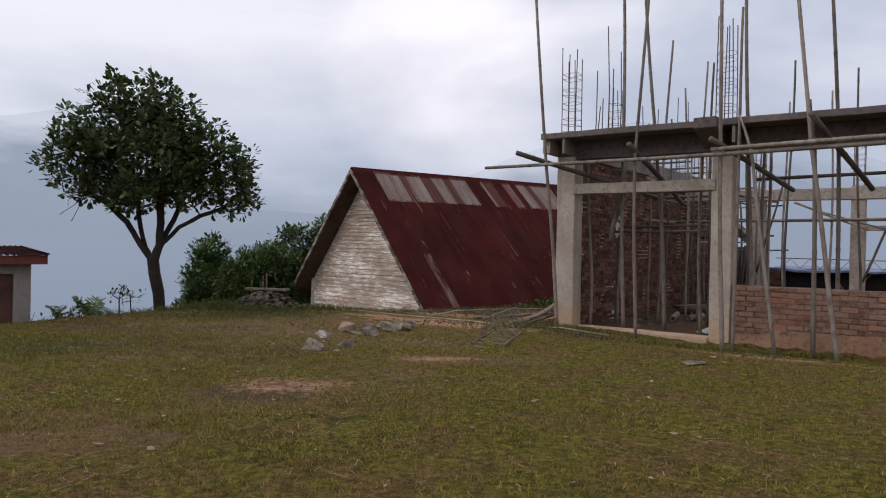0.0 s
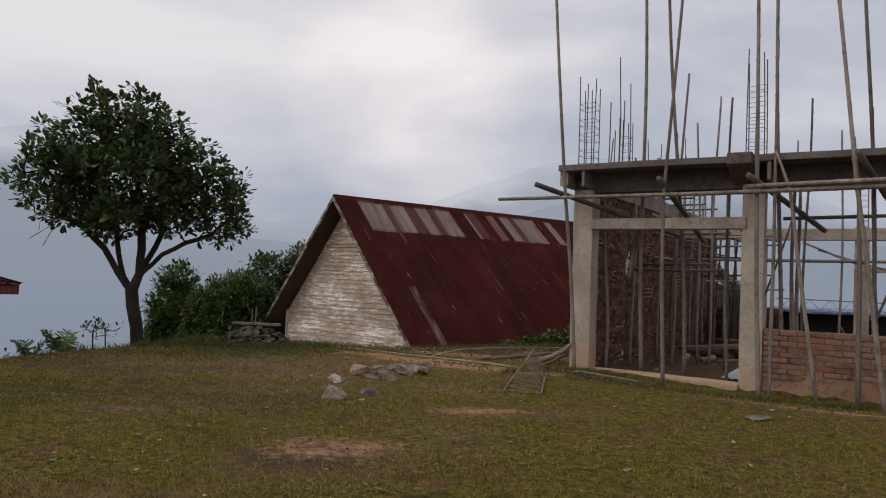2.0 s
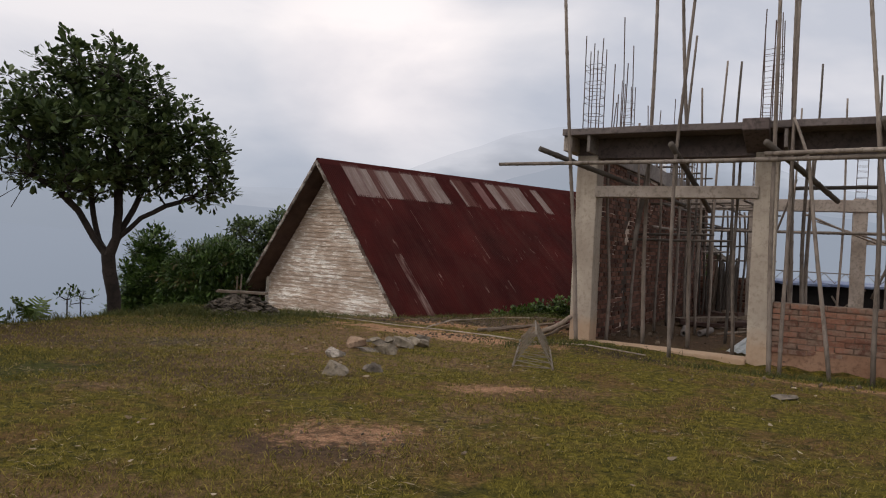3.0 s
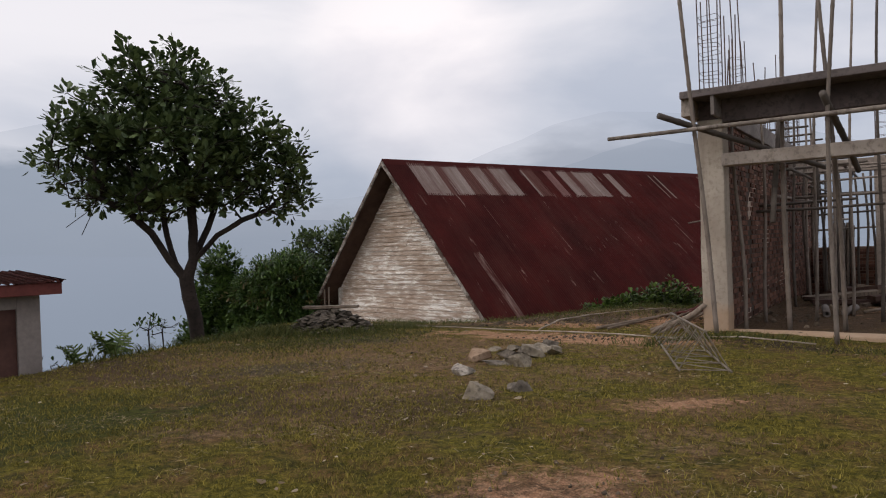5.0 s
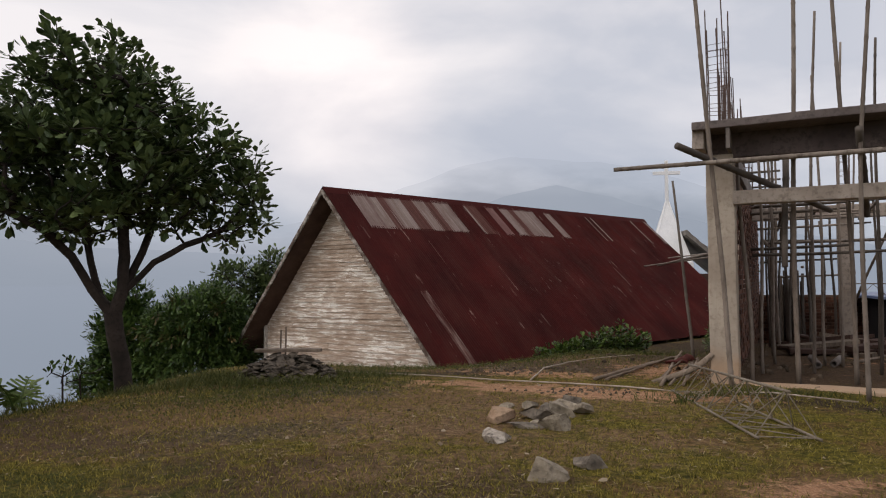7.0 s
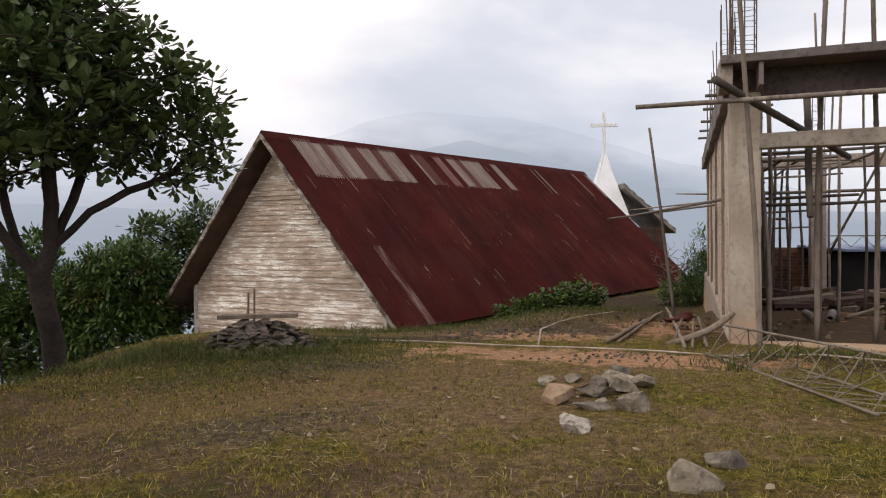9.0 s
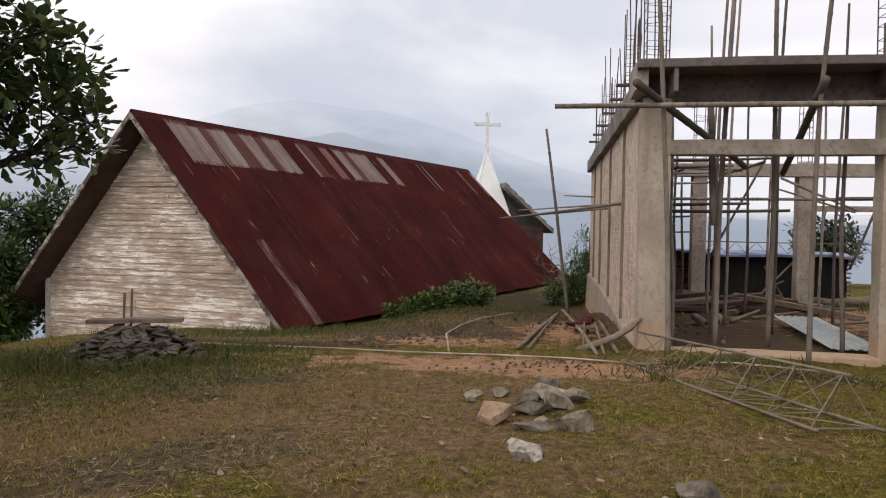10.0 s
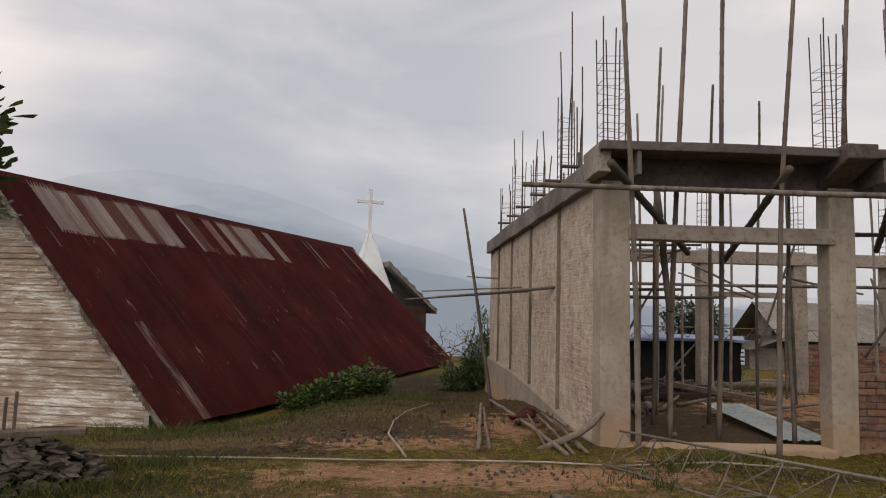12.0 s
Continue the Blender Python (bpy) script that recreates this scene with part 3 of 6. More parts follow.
def to_b(x, y):
    dx, dy = x - BO[0], y - BO[1]
    return dx * 0.8241 - dy * 0.5664, dx * 0.5664 + dy * 0.8241


def ground_z(x, y):
    """Lawn on a hilltop: falls gently to the sheds, steeply on the valley side."""
    q = (x + 2.8) * 0.625 + (y - 15.6) * 0.78
    s, d = to_b(x, y)
    p = (x + 2.8) * 0.78 - (y - 15.6) * 0.625
    bank = sstep(-0.8, 2.4, p)
    steep = 0.135 * min(soft(q, 0.8), 6.4)
    hump = min(0.03 * soft(q, 0.8) + 0.115 * max(0.0, soft(q - 6.3, 0.8) - 0.02), 0.80)
    fall = steep + (hump - steep) * bank + 0.05 * sstep(-1.5, 0.5, q)
    if d > -4:
        inside = sstep(-0.15, 0.25, s)
        front = 0.2 * sstep(-2.6, -0.4, d) * sstep(0.5, 3.2, s) + 0.07 * sstep(-1.5, -0.3, d) * (1 - sstep(0.5, 3.2, s))
        shelf = front if d < 0 else 0.13 + 0.03 * d * sstep(5, 12, d)
        fall = fall * (1 - inside) + shelf * inside
    w1 = (x + 5.2) * -0.886 + (y - 14.3) * 0.464
    w2 = -(x + 5.05) + 0.4 * max(0.0, soft(y - 15.6, 0.8) - 0.2)
    drop = 0.5 * max(0.0, soft(min(w1, w2) - 0.25, 0.5) - 0.06)
    back = 0.35 * max(0.0, soft(y - 40.0, 2.0) - 0.1) + 0.3 * max(0.0, soft(x - 34.0, 2.0) - 0.1)
    return 0.07 - fall - min(drop, 70.0) - min(back, 70.0)


def rough_z(x, y):
    return ground_z(x, y) + 0.02 * noise.noise(Vector((x * 0.9, y * 0.9, 0))) + 0.008 * noise.noise(Vector((x * 4, y * 4, 3)))


def axis(lo, hi, step, far):
    core = list(np.arange(lo, hi + step / 2, step))
    up, dn, g = [], [], step
    a, b = core[0], core[-1]
    while b < far:
        g *= 1.35
        a, b = a - g, b + g
        dn.append(a)
        up.append(b)
    return dn[::-1] + core + up


def build_ground():
    xs, ys = axis(-11, 13, 0.2, 3000), axis(-4, 30, 0.2, 3000)
    verts = [(x, y, rough_z(x, y)) for y in ys for x in xs]
    nx = len(xs)
    faces = [(j * nx + i, j * nx + i + 1, (j + 1) * nx + i + 1, (j + 1) * nx + i) for j in range(len(ys) - 1) for i in range(nx - 1)]
    me = bpy.data.meshes.new("ground")
    me.from_pydata(verts, [], faces)
    me.materials.append(GROUND)
    me.polygons.foreach_set("use_smooth", [True] * len(me.polygons))
    tagged(new("ground", me), "hilltop lawn of short dry grass with bare red earth", "ground", kind="structure")


build_ground()


# ---- far hills in mist ----
def hills(name, radius, profile, material, base, seed, rugged, label):
    bm = bmesh.new()
    n = 220
    cols = []
    steps = (0, 0.3, 0.5, 0.65, 0.8, 0.9, 1.0)
    uv = bm.loops.layers.uv.new("UVMap")
    for k in range(n + 1):
        az = -80 + 190 * k / n
        el = float(np.interp(az, [p[0] for p in profile], [p[1] for p in profile]))
        el += rugged * noise.fractal(Vector((az * 0.12, seed, 0)), 1.0, 2.0, 5)
        x, y = radius * math.sin(radians(az)), radius * math.cos(radians(az))
        z1 = radius * math.tan(radians(el))
        cols.append([bm.verts.new((x * (1 + 0.12 * f), y * (1 + 0.12 * f), base + (z1 - base) * f)) for f in steps])
    for a, b in zip(cols, cols[1:]):
        for i in range(len(steps) - 1):
            face = bm.faces.new((a[i], b[i], b[i + 1], a[i + 1]))
            for loop, v in zip(face.loops, (steps[i], steps[i], steps[i + 1], steps[i + 1])):
                loop[uv].uv = (0.5, v)
    tagged(part(name, bm, material, smooth=True), label, "hills", kind="structure")


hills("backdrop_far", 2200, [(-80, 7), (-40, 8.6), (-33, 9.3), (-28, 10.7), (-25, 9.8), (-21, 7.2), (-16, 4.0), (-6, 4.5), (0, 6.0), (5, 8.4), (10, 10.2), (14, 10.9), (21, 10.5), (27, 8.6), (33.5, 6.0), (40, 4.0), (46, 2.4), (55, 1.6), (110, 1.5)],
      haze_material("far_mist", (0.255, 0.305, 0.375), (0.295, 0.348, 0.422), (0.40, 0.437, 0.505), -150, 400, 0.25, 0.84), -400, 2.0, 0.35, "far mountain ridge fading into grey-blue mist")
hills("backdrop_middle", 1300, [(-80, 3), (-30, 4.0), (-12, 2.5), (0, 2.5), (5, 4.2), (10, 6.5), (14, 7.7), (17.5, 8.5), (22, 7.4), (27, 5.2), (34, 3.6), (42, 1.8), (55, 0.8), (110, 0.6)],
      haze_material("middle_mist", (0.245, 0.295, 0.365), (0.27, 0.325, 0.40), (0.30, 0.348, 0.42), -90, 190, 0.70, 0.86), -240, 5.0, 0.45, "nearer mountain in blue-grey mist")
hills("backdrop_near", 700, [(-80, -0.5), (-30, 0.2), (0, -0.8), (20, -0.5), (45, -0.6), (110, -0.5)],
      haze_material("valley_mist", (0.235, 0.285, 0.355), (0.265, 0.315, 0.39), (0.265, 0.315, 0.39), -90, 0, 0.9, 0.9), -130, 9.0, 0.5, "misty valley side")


# ---- old hall with the red iron roof ----
HU = Vector((0.8151, 0.5793, 0))
HV = Vector((-0.5793, 0.8151, 0))
HP = Vector((-3.20, 23.44, 3.90))
H_LEN, H_W, H_H = 16.44, 3.79, 4.56


def roof_point(side, a, b):
    """side -1 right slope, +1 left; a 0..1 along the ridge, b 0..1 from ridge to eave."""
    u0 = -0.170 * side * b * H_W if side > 0 else 0.170 * b * H_W
    u1 = H_LEN + (0.596 * b * H_W if side < 0 else -0.17 * b * H_W)
    return HP + HU * (u0 + (u1 - u0) * a) + HV * (side * b * H_W) + Vector((0, 0, -H_H * b))


def build_hall():
    hall = empty("hall", Matrix.Translation(HP - Vector((0, 0, 5))))
    inv = hall.matrix_basis.inverted()
    tagged(hall, "wooden hall with steep red iron roof reaching nearly to the ground", "building")
    slope = math.hypot(H_W, H_H)
    # decking under the sheets
    deck = bmesh.new()
    for side in (1, -1):
        n = Vector((0, 0, 1)).lerp(HV * side, 0.6).normalized()
        top = [inv @ (roof_point(side, a, b) - n * 0.035) for a, b in ((0.001, 0), (0.999, 0), (0.999, 0.995), (0.001, 0.995))]
        low = [p - n * 0.06 for p in top]
        vs = [deck.verts.new(p) for p in top + low]
        for f in ((0, 1, 2, 3), (7, 6, 5, 4), (0, 4, 5, 1), (1, 5, 6, 2), (2, 6, 7, 3), (3, 7, 4, 0)):
            deck.faces.new([vs[i] for i in f])
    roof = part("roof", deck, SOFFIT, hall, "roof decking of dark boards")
    # sheets: rows from the ridge down, each lapped by the row above
    rows = ((0.0, 0.232), (0.222, 0.618), (0.608, 1.004))
    # top course towards the lawn: end of each sheet along the ridge, and its state
    P, W, D, K, R = IRON_PALE, IRON_GREY, IRON_DARK, IRON_PINK, ROOF_RED
    top_course = ((0.048, R), (0.085, P), (0.103, W), (0.118, D), (0.140, P), (0.156, W), (0.185, D), (0.213, P), (0.235, D), (0.252, P), (0.277, W), (0.316, R), (0.322, W), (0.350, D), (0.380, R), (0.402, K), (0.420, R),
                  (0.447, P), (0.465, D), (0.500, P), (0.530, W), (0.565, R), (0.590, P), (0.640, R), (0.680, R), (0.722, R), (0.728, P), (0.742, R), (0.748, P), (0.79, R), (0.83, R), (0.875, R), (0.918, R), (0.926, P), (0.988, R), (0.996, P), (1.0, R))
    worn = {(2, 1): (8, 20), (1, 0): (20, 24), (1, 5): (30, 33), (2, 6): (2, 4), (2, 12): (10, 15), (1, 13): (16, 19), (1, 9): (25, 27), (2, 16): (20, 23), (1, 3): (8, 10)}
    count = 21
    rr = random.Random(5)
    for side in (-1, 1):
        n = Vector((0, 0, 1)).lerp(HV * side, 0.60).normalized()
        for r, (b0, b1) in enumerate(rows):
            spans = [(i / count, (i + 1) / count, None) for i in range(count)]
            if side < 0 and r == 0:
                spans = [(a0, a1, mat) for (a0, _), (a1, mat) in zip(((0.0, R),) + top_course, top_course)]
            for i, (a0, a1, state) in enumerate(spans):
                waves = max(1, round((a1 - a0) * 220)) + 0.5
                a0, a1 = a0 - 0.0006, a1 + 0.0012
                me = bpy.data.meshes.new("roof_sheet")
                verts, uvs, faces = [], [], []
                seg = 36 if state is None else max(4, int((a1 - a0) * 760))
                lift = 0.006 * (2 - r) + 0.003 * (i % 2) + rr.uniform(0, 0.004)
                tilt = rr.uniform(-0.0015, 0.0015)
                scraped = side < 0 and (r, i) in worn
                b_end = b1 + rr.uniform(-0.004, 0.004)
                for j in range(6):
                    b = b0 + (b_end - b0) * j / 5
                    for k in range(seg + 1):
                        a = a0 + (a1 - a0) * k / seg + tilt * j / 5
                        wave = 0.011 * math.sin(k / seg * waves * math.tau)
                        p = roof_point(side, a, b) + n * (wave + lift + 0.004 * (1 - j / 5))
                        verts.append(inv @ p)
                        uvs.append((a * (H_LEN + 1.1), b * slope))
                for j in range(5):
                    for k in range(seg):
                        o = j * (seg + 1) + k
                        f = (o, o + 1, o + seg + 2, o + seg + 1)
                        faces.append(f if side > 0 else f[::-1])
                me.from_pydata(verts, [], faces)
                layer = me.uv_layers.new(name="UVMap")
                for loop in me.loops:
                    layer.data[loop.index].uv = uvs[loop.vertex_index]
                me.materials.append(state or (ROOF_WORN if scraped else ROOF_RED))
                me.polygons.foreach_set("use_smooth", [True] * len(me.polygons))
                if scraped:
                    lo, hi = worn[r, i]
                    j0, j1 = (0, 5) if (r, i) == (2, 1) else ((i * 7) % 4, (i * 7) % 4 + 1 + i % 2)
                    me.materials.append(ROOF_RED)
                    for k, p in enumerate(me.polygons):
                        p.material_index = 0 if lo < k % seg < hi and j0 <= k // seg < j1 else 1
                mesh_object("roof_sheet", me, roof)
    # ridge cap
    cap = bmesh.new()
    for k in range(2):
        a0, a1 = k * 0.5, k * 0.5 + 0.505
        vs = []
        for a in (a0, a1):
            vs.append([cap.verts.new(inv @ p) for p in (roof_point(-1, a, 0.035) + Vector((0, 0, 0.035)), roof_point(-1, a, 0) + Vector((0, 0, 0.06)), roof_point(1, a, 0.035) + Vector((0, 0, 0.035)))])
        for i in range(2):
            cap.faces.new((vs[0][i], vs[1][i], vs[1][i + 1], vs[0][i + 1]))
    part("ridge_cap", cap, ROOF_RED, hall)
    # barge boards with a scalloped lower edge
    for side in (-1, 1):
        bm = bmesh.new()
        n = 240
        down = Vector((0, 0, -1))
        for off, flip in ((-0.015, False), (0.02, True)):
            row = []
            for k in range(n + 1):
                b = k / n
                p = roof_point(side, 0, b * 1.0) + HU * (off - 0.02)
                depth = 0.105 + 0.045 * abs(math.sin(k * math.pi / 4))
                row.append((bm.verts.new(inv @ (p + Vector((0, 0, 0.0)))), bm.verts.new(inv @ (p + down * depth))))
            for (t0, l0), (t1, l1) in zip(row, row[1:]):
                bm.faces.new((t0, t1, l1, l0) if flip else (l0, l1, t1, t0))
        part("barge_board", bm, BARGE, hall, "scalloped barge board mottled white and dark")
    # gable wall of boards, set back under the roof
    setback = 0.62
    wall = bmesh.new()
    wz0 = -2.4

    def gable(v, z, out=0.0):
        u = setback - 0.170 * v - out
        return HP + HU * u + HV * v + Vector((0, 0, z - HP.z))

    half = 3.02
    pts = [gable(-half, wz0, -0.04), gable(half, wz0, -0.04), gable(half, HP.z - H_H * half / H_W - 0.14, -0.04), gable(0, HP.z - 0.14, -0.04), gable(-half, HP.z - H_H * half / H_W - 0.14, -0.04)]
    f0 = [wall.verts.new(inv @ p) for p in pts]
    f1 = [wall.verts.new(inv @ (p + HU * 0.1)) for p in pts]
    wall.faces.new(f0)
    wall.faces.new(f1[::-1])
    for i in range(5):
        wall.faces.new((f0[i], f1[i], f1[(i + 1) % 5], f0[(i + 1) % 5]))
    bmesh.ops.recalc_face_normals(wall, faces=wall.faces)
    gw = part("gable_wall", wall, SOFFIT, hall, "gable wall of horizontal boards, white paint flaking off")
    z = wz0
    rr = random.Random(3)
    while z < HP.z - 0.3:
        h = rr.uniform(0.105, 0.165)

        def reach(zz):
            return min(half, (HP.z - 0.12 - zz) / H_H * H_W)
        vmax0, vmax1 = reach(z), reach(z + h)
        cuts = [-1.0] + sorted(rr.uniform(-0.7, 0.7) for _ in range(1 if vmax0 > 1.2 and rr.random() < 0.4 else 0)) + [1.0]
        for c0, c1 in zip(cuts, cuts[1:]):
            bm = bmesh.new()
            g = 0.004
            sag = rr.uniform(-0.006, 0.006)
            q = []
            for zz, vm, out in ((z - 0.012, vmax0, 0.022 + rr.uniform(0, 0.014)), (z + h, vmax1, 0.004)):
                for c in (c0, c1):
                    q.append(gable(c * vm + (g if c == c0 else -g), zz + (sag if c == c1 else 0), out))
            org = q[0]
            ux = (gable(1, 0) - gable(0, 0)).normalized()
            basis = Matrix((ux, Vector((0, 0, 1)).cross(ux), Vector((0, 0, 1)))).transposed().to_4x4()
            mm = inv @ Matrix.Translation(org) @ basis
            mi = (Matrix.Translation(org) @ basis).inverted()
            fr = [bm.verts.new(mi @ p) for p in q]
            bk = [bm.verts.new(mi @ (p + HU * 0.022)) for p in q]
            for f in ((fr[0], fr[1], fr[3], fr[2]), (bk[2], bk[3], bk[1], bk[0]), (fr[0], bk[0], bk[1], fr[1]), (fr[2], fr[3], bk[3], bk[2]), (fr[0], fr[2], bk[2], bk[0]), (fr[1], bk[1], bk[3], fr[3])):
                bm.faces.new(f)
            bmesh.ops.recalc_face_normals(bm, faces=bm.faces)
            part("plank", bm, BOARDS, gw, m=mm)
        z += h
    # corner post and side walls below the eaves
    for side in (1, -1):
        bm = bmesh.new()
        p = gable(side * (half + 0.03), 0, 0.03)
        vs = []
        for zz in (wz0, HP.z - H_H * half / H_W - 0.16):
            for du, dv in ((-0.05, -0.05), (0.05, -0.05), (0.05, 0.05), (-0.05, 0.05)):
                vs.append(bm.verts.new(inv @ (Vector((p.x, p.y, zz)) + HU * du + HV * dv)))
        for f in ((3, 2, 1, 0), (4, 5, 6, 7), (0, 1, 5, 4), (1, 2, 6, 5), (2, 3, 7, 6), (3, 0, 4, 7)):
            bm.faces.new([vs[i] for i in f])
        part("corner_post", bm, TRIM, hall)
        bm = bmesh.new()
        q0, q1 = gable(side * half, 0), gable(side * half, 0) + HU * (H_LEN - 0.6 + (1.6 if side < 0 else 0))
        for zz in (-2.6, HP.z - H_H * half / H_W - 0.16):
            for q, dv in ((q0, 0), (q1, 0), (q1, -side * 0.1), (q0, -side * 0.1)):
                bm.verts.new(inv @ (Vector((q.x, q.y, zz)) + HV * dv))
        bm.verts.ensure_lookup_table()
        v = list(bm.verts)
        for f in ((3, 2, 1, 0), (4, 5, 6, 7), (0, 1, 5, 4), (1, 2, 6, 5), (2, 3, 7, 6), (3, 0, 4, 7)):
            bm.faces.new([v[i] for i in f])
        bmesh.ops.recalc_face_normals(bm, faces=bm.faces)
        part("side_wall", bm, TRIM, hall, "low grey-white side wall under the eave")
    # bottom rail on short stilts along the eave
    for k in range(9):
        q = roof_point(-1, 0.62 + 0.045 * k, 0.93)
        bm = bmesh.new()
        tube(bm, [inv @ Vector((q.x, q.y, -1.3)), inv @ Vector((q.x, q.y, q.z - 0.05))], 0.05, 6)
        part("stilt", bm, TIMBER, hall)


build_hall()

# ---- unfinished building of concrete, brick and bamboo ----
BM = pose(BO[0], BO[1], 0, 0, 0, BANG)


def bw(s, d, z=0.0):
    return BM @ Vector((s, d, z))


def rebar_cage(parent, s, d, z0, h, w=0.26, bars=6, seed=0):
    rr = random.Random(seed)
    ob = part("rebar_cage", tube(bmesh.new(), [(s, d, z0 - 0.15), (s, d, z0 - 0.05)], 0.012, 5), STEEL, parent, "rusty reinforcing cage standing out of the column head")
    c = [(s - w / 2, d - w / 2), (s + w / 2, d - w / 2), (s + w / 2, d + w / 2), (s - w / 2, d + w / 2)]
    for k in range(int(h * 0.78 / 0.14)):
        z = z0 + 0.1 + 0.14 * k + rr.uniform(-0.03, 0.03)
        tl = rr.uniform(-0.015, 0.015)
        loop = [(x, y, z + (tl if i in (0, 3) else -tl)) for i, (x, y) in enumerate(c)]
        part("tie", tube(bmesh.new(), loop + loop[:1], 0.0045, 4, False), STEEL, ob)
    spots = [(-0.5, -0.5), (0.5, -0.5), (0.5, 0.5), (-0.5, 0.5), (0, -0.5), (0, 0.5)][:bars]
    for x, y in spots:
        bm = bmesh.new()
        hh = h * rr.uniform(0.9, 1.04)
        lean = Vector((rr.uniform(-0.03, 0.03), rr.uniform(-0.03, 0.03), 0))
        p = Vector((s + x * w, d + y * w, z0))
        tube(bm, [p - Vector((0, 0, 0.1)), p + Vector((0, 0, hh * 0.5)) + lean * 0.3, p + Vector((0, 0, hh)) + lean], 0.009, 5)
        part("bar", bm, STEEL, ob)


BRICK_MESHES = []


def brick_mesh(l, h, t, seed, material):
    rr = random.Random(seed)
    bm = boxm(0, -t * 0.6, 0, l, 0.01, h, 0.008)
    for v in bm.verts:
        v.co += Vector((rr.uniform(-0.004, 0.004), rr.uniform(-0.006, 0.004), rr.uniform(-0.004, 0.004)))
    me = bpy.data.meshes.new("brick")
    bm.to_mesh(me)
    bm.free()
    me.materials.append(material)
    return me


def build_building():
    b = empty("unfinished_building", BM)
    tagged(b, "unfinished concrete frame building with brick infill and open roof", "building")
    for k, (s, d, w, deep) in enumerate(((0, 0, 0.36, 0.36), (2.79, 0, 0.33, 0.27), (5.75, 0, 0.34, 0.27))):
        part("column", worn_box(s, d, -0.7, s + w, d + deep, 3.1, 0.3, 0.012, 0.02, k), COLUMN, b, "raw concrete column with mud-splashed foot")
        rebar_cage(b, s + w / 2, d + 0.2, 3.45, 1.65 if k != 1 else 1.75, 0.27, 6, 20 + k)
    part("beam", worn_box(0.0, 0.03, 3.04, 7.4, 0.34, 3.38, 0.4, 0.01, 0.015, 4), DARK_CONCRETE, b, "front roof beam of stained concrete, its colour darkened for shade under the slab")
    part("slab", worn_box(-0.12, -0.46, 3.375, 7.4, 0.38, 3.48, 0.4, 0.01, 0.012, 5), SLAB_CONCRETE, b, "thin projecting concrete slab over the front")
    for s in (2.66, 5.7):
        bm = bmesh.new()
        vs = [bm.verts.new(c) for c in ((s, -0.62, 3.33), (s + 0.36, -0.62, 3.33), (s + 0.36, 0.05, 3.08), (s, 0.05, 3.08), (s, -0.62, 3.5), (s + 0.36, -0.62, 3.5), (s + 0.36, 0.05, 3.5), (s, 0.05, 3.5))]
        for f in ((3, 2, 1, 0), (4, 5, 6, 7), (0, 1, 5, 4), (1, 2, 6, 5), (2, 3, 7, 6), (3, 0, 4, 7)):
            bm.faces.new([vs[i] for i in f])
        bmesh.ops.bevel(bm, geom=bm.edges[:], offset=0.012, segments=1, affect="EDGES")
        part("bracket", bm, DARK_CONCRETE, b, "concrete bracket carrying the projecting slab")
    for s in (0.3, 3.2):
        part("rib", boxm(s, -0.43, 3.1, s + 0.05, 0.03, 3.37, 0.006), BEAM_CONCRETE, b)
    part("lintel", worn_box(0.34, -0.03, 2.40, 2.86, 0.22, 2.585, 0.35, 0.008, 0.012, 6), CONCRETE, b, "pale concrete lintel across the open bay")
    part("sill", worn_box(0.30, -0.10, -0.5, 2.80, 0.3, -0.015, 0.3, 0.012, 0.02, 7), MUD_CONCRETE, b, "mud-stained concrete sill at ground level")
    # long side wall: rendered outside, bare brick inside
    wall = part("side_wall", worn_box(0.06, 0.34, -1.2, 0.25, 11.4, 3.12, 0.3, 0.014, 0.01, 8), WALL_RENDER, b, "long brick side wall smeared with mortar outside")
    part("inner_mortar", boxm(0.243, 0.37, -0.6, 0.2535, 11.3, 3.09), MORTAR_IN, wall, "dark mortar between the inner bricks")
    part("ring_beam", worn_box(-0.06, 0.3, 3.1, 0.32, 11.5, 3.42, 0.4, 0.02, 0.02, 9), BEAM_CONCRETE, b, "dark concrete ring beam on the side wall")
    part("corner_block", worn_box(-0.13, -0.35, 3.13, 0.02, 0.32, 3.47, 0.2, 0.012, 0.015, 10), CONCRETE, b)
    for d in (2.5, 4.95, 7.35, 9.5):
        part("pilaster", worn_box(0.02, d - 0.045, -0.6, 0.08, d + 0.045, 3.12, 0.4, 0.006, 0.01, int(d * 10)), TIMBER, b, "narrow timber strip up the wall")
    bm = bmesh.new()
    prof = [(0.36, 0.0), (1.8, 0.03), (4.5, 0.17), (7.0, 0.25), (11.4, 0.26)]
    rows = []
    for d, z in prof:
        rows.append([bm.verts.new(c) for c in ((-0.06, d, -1.3), (0.0, d, z - 0.05), (0.035, d, z), (0.1, d, z), (0.1, d, -1.3))])
    for r0, r1 in zip(rows, rows[1:]):
        for i in range(4):
            bm.faces.new((r0[i], r1[i], r1[i + 1], r0[i + 1]))
    bm.faces.new(rows[0])
    bm.faces.new(rows[-1][::-1])
    bmesh.ops.recalc_face_normals(bm, faces=bm.faces)
    part("plinth", bm, PLINTH, b, "rough cement plinth along the side wall")
    for d, h in ((2.45, 1.45), (4.75, 0.95), (7.1, 1.45), (9.1, 1.15)):
        rebar_cage(b, 0.13, d, 3.4, h, 0.22, 4, int(d))
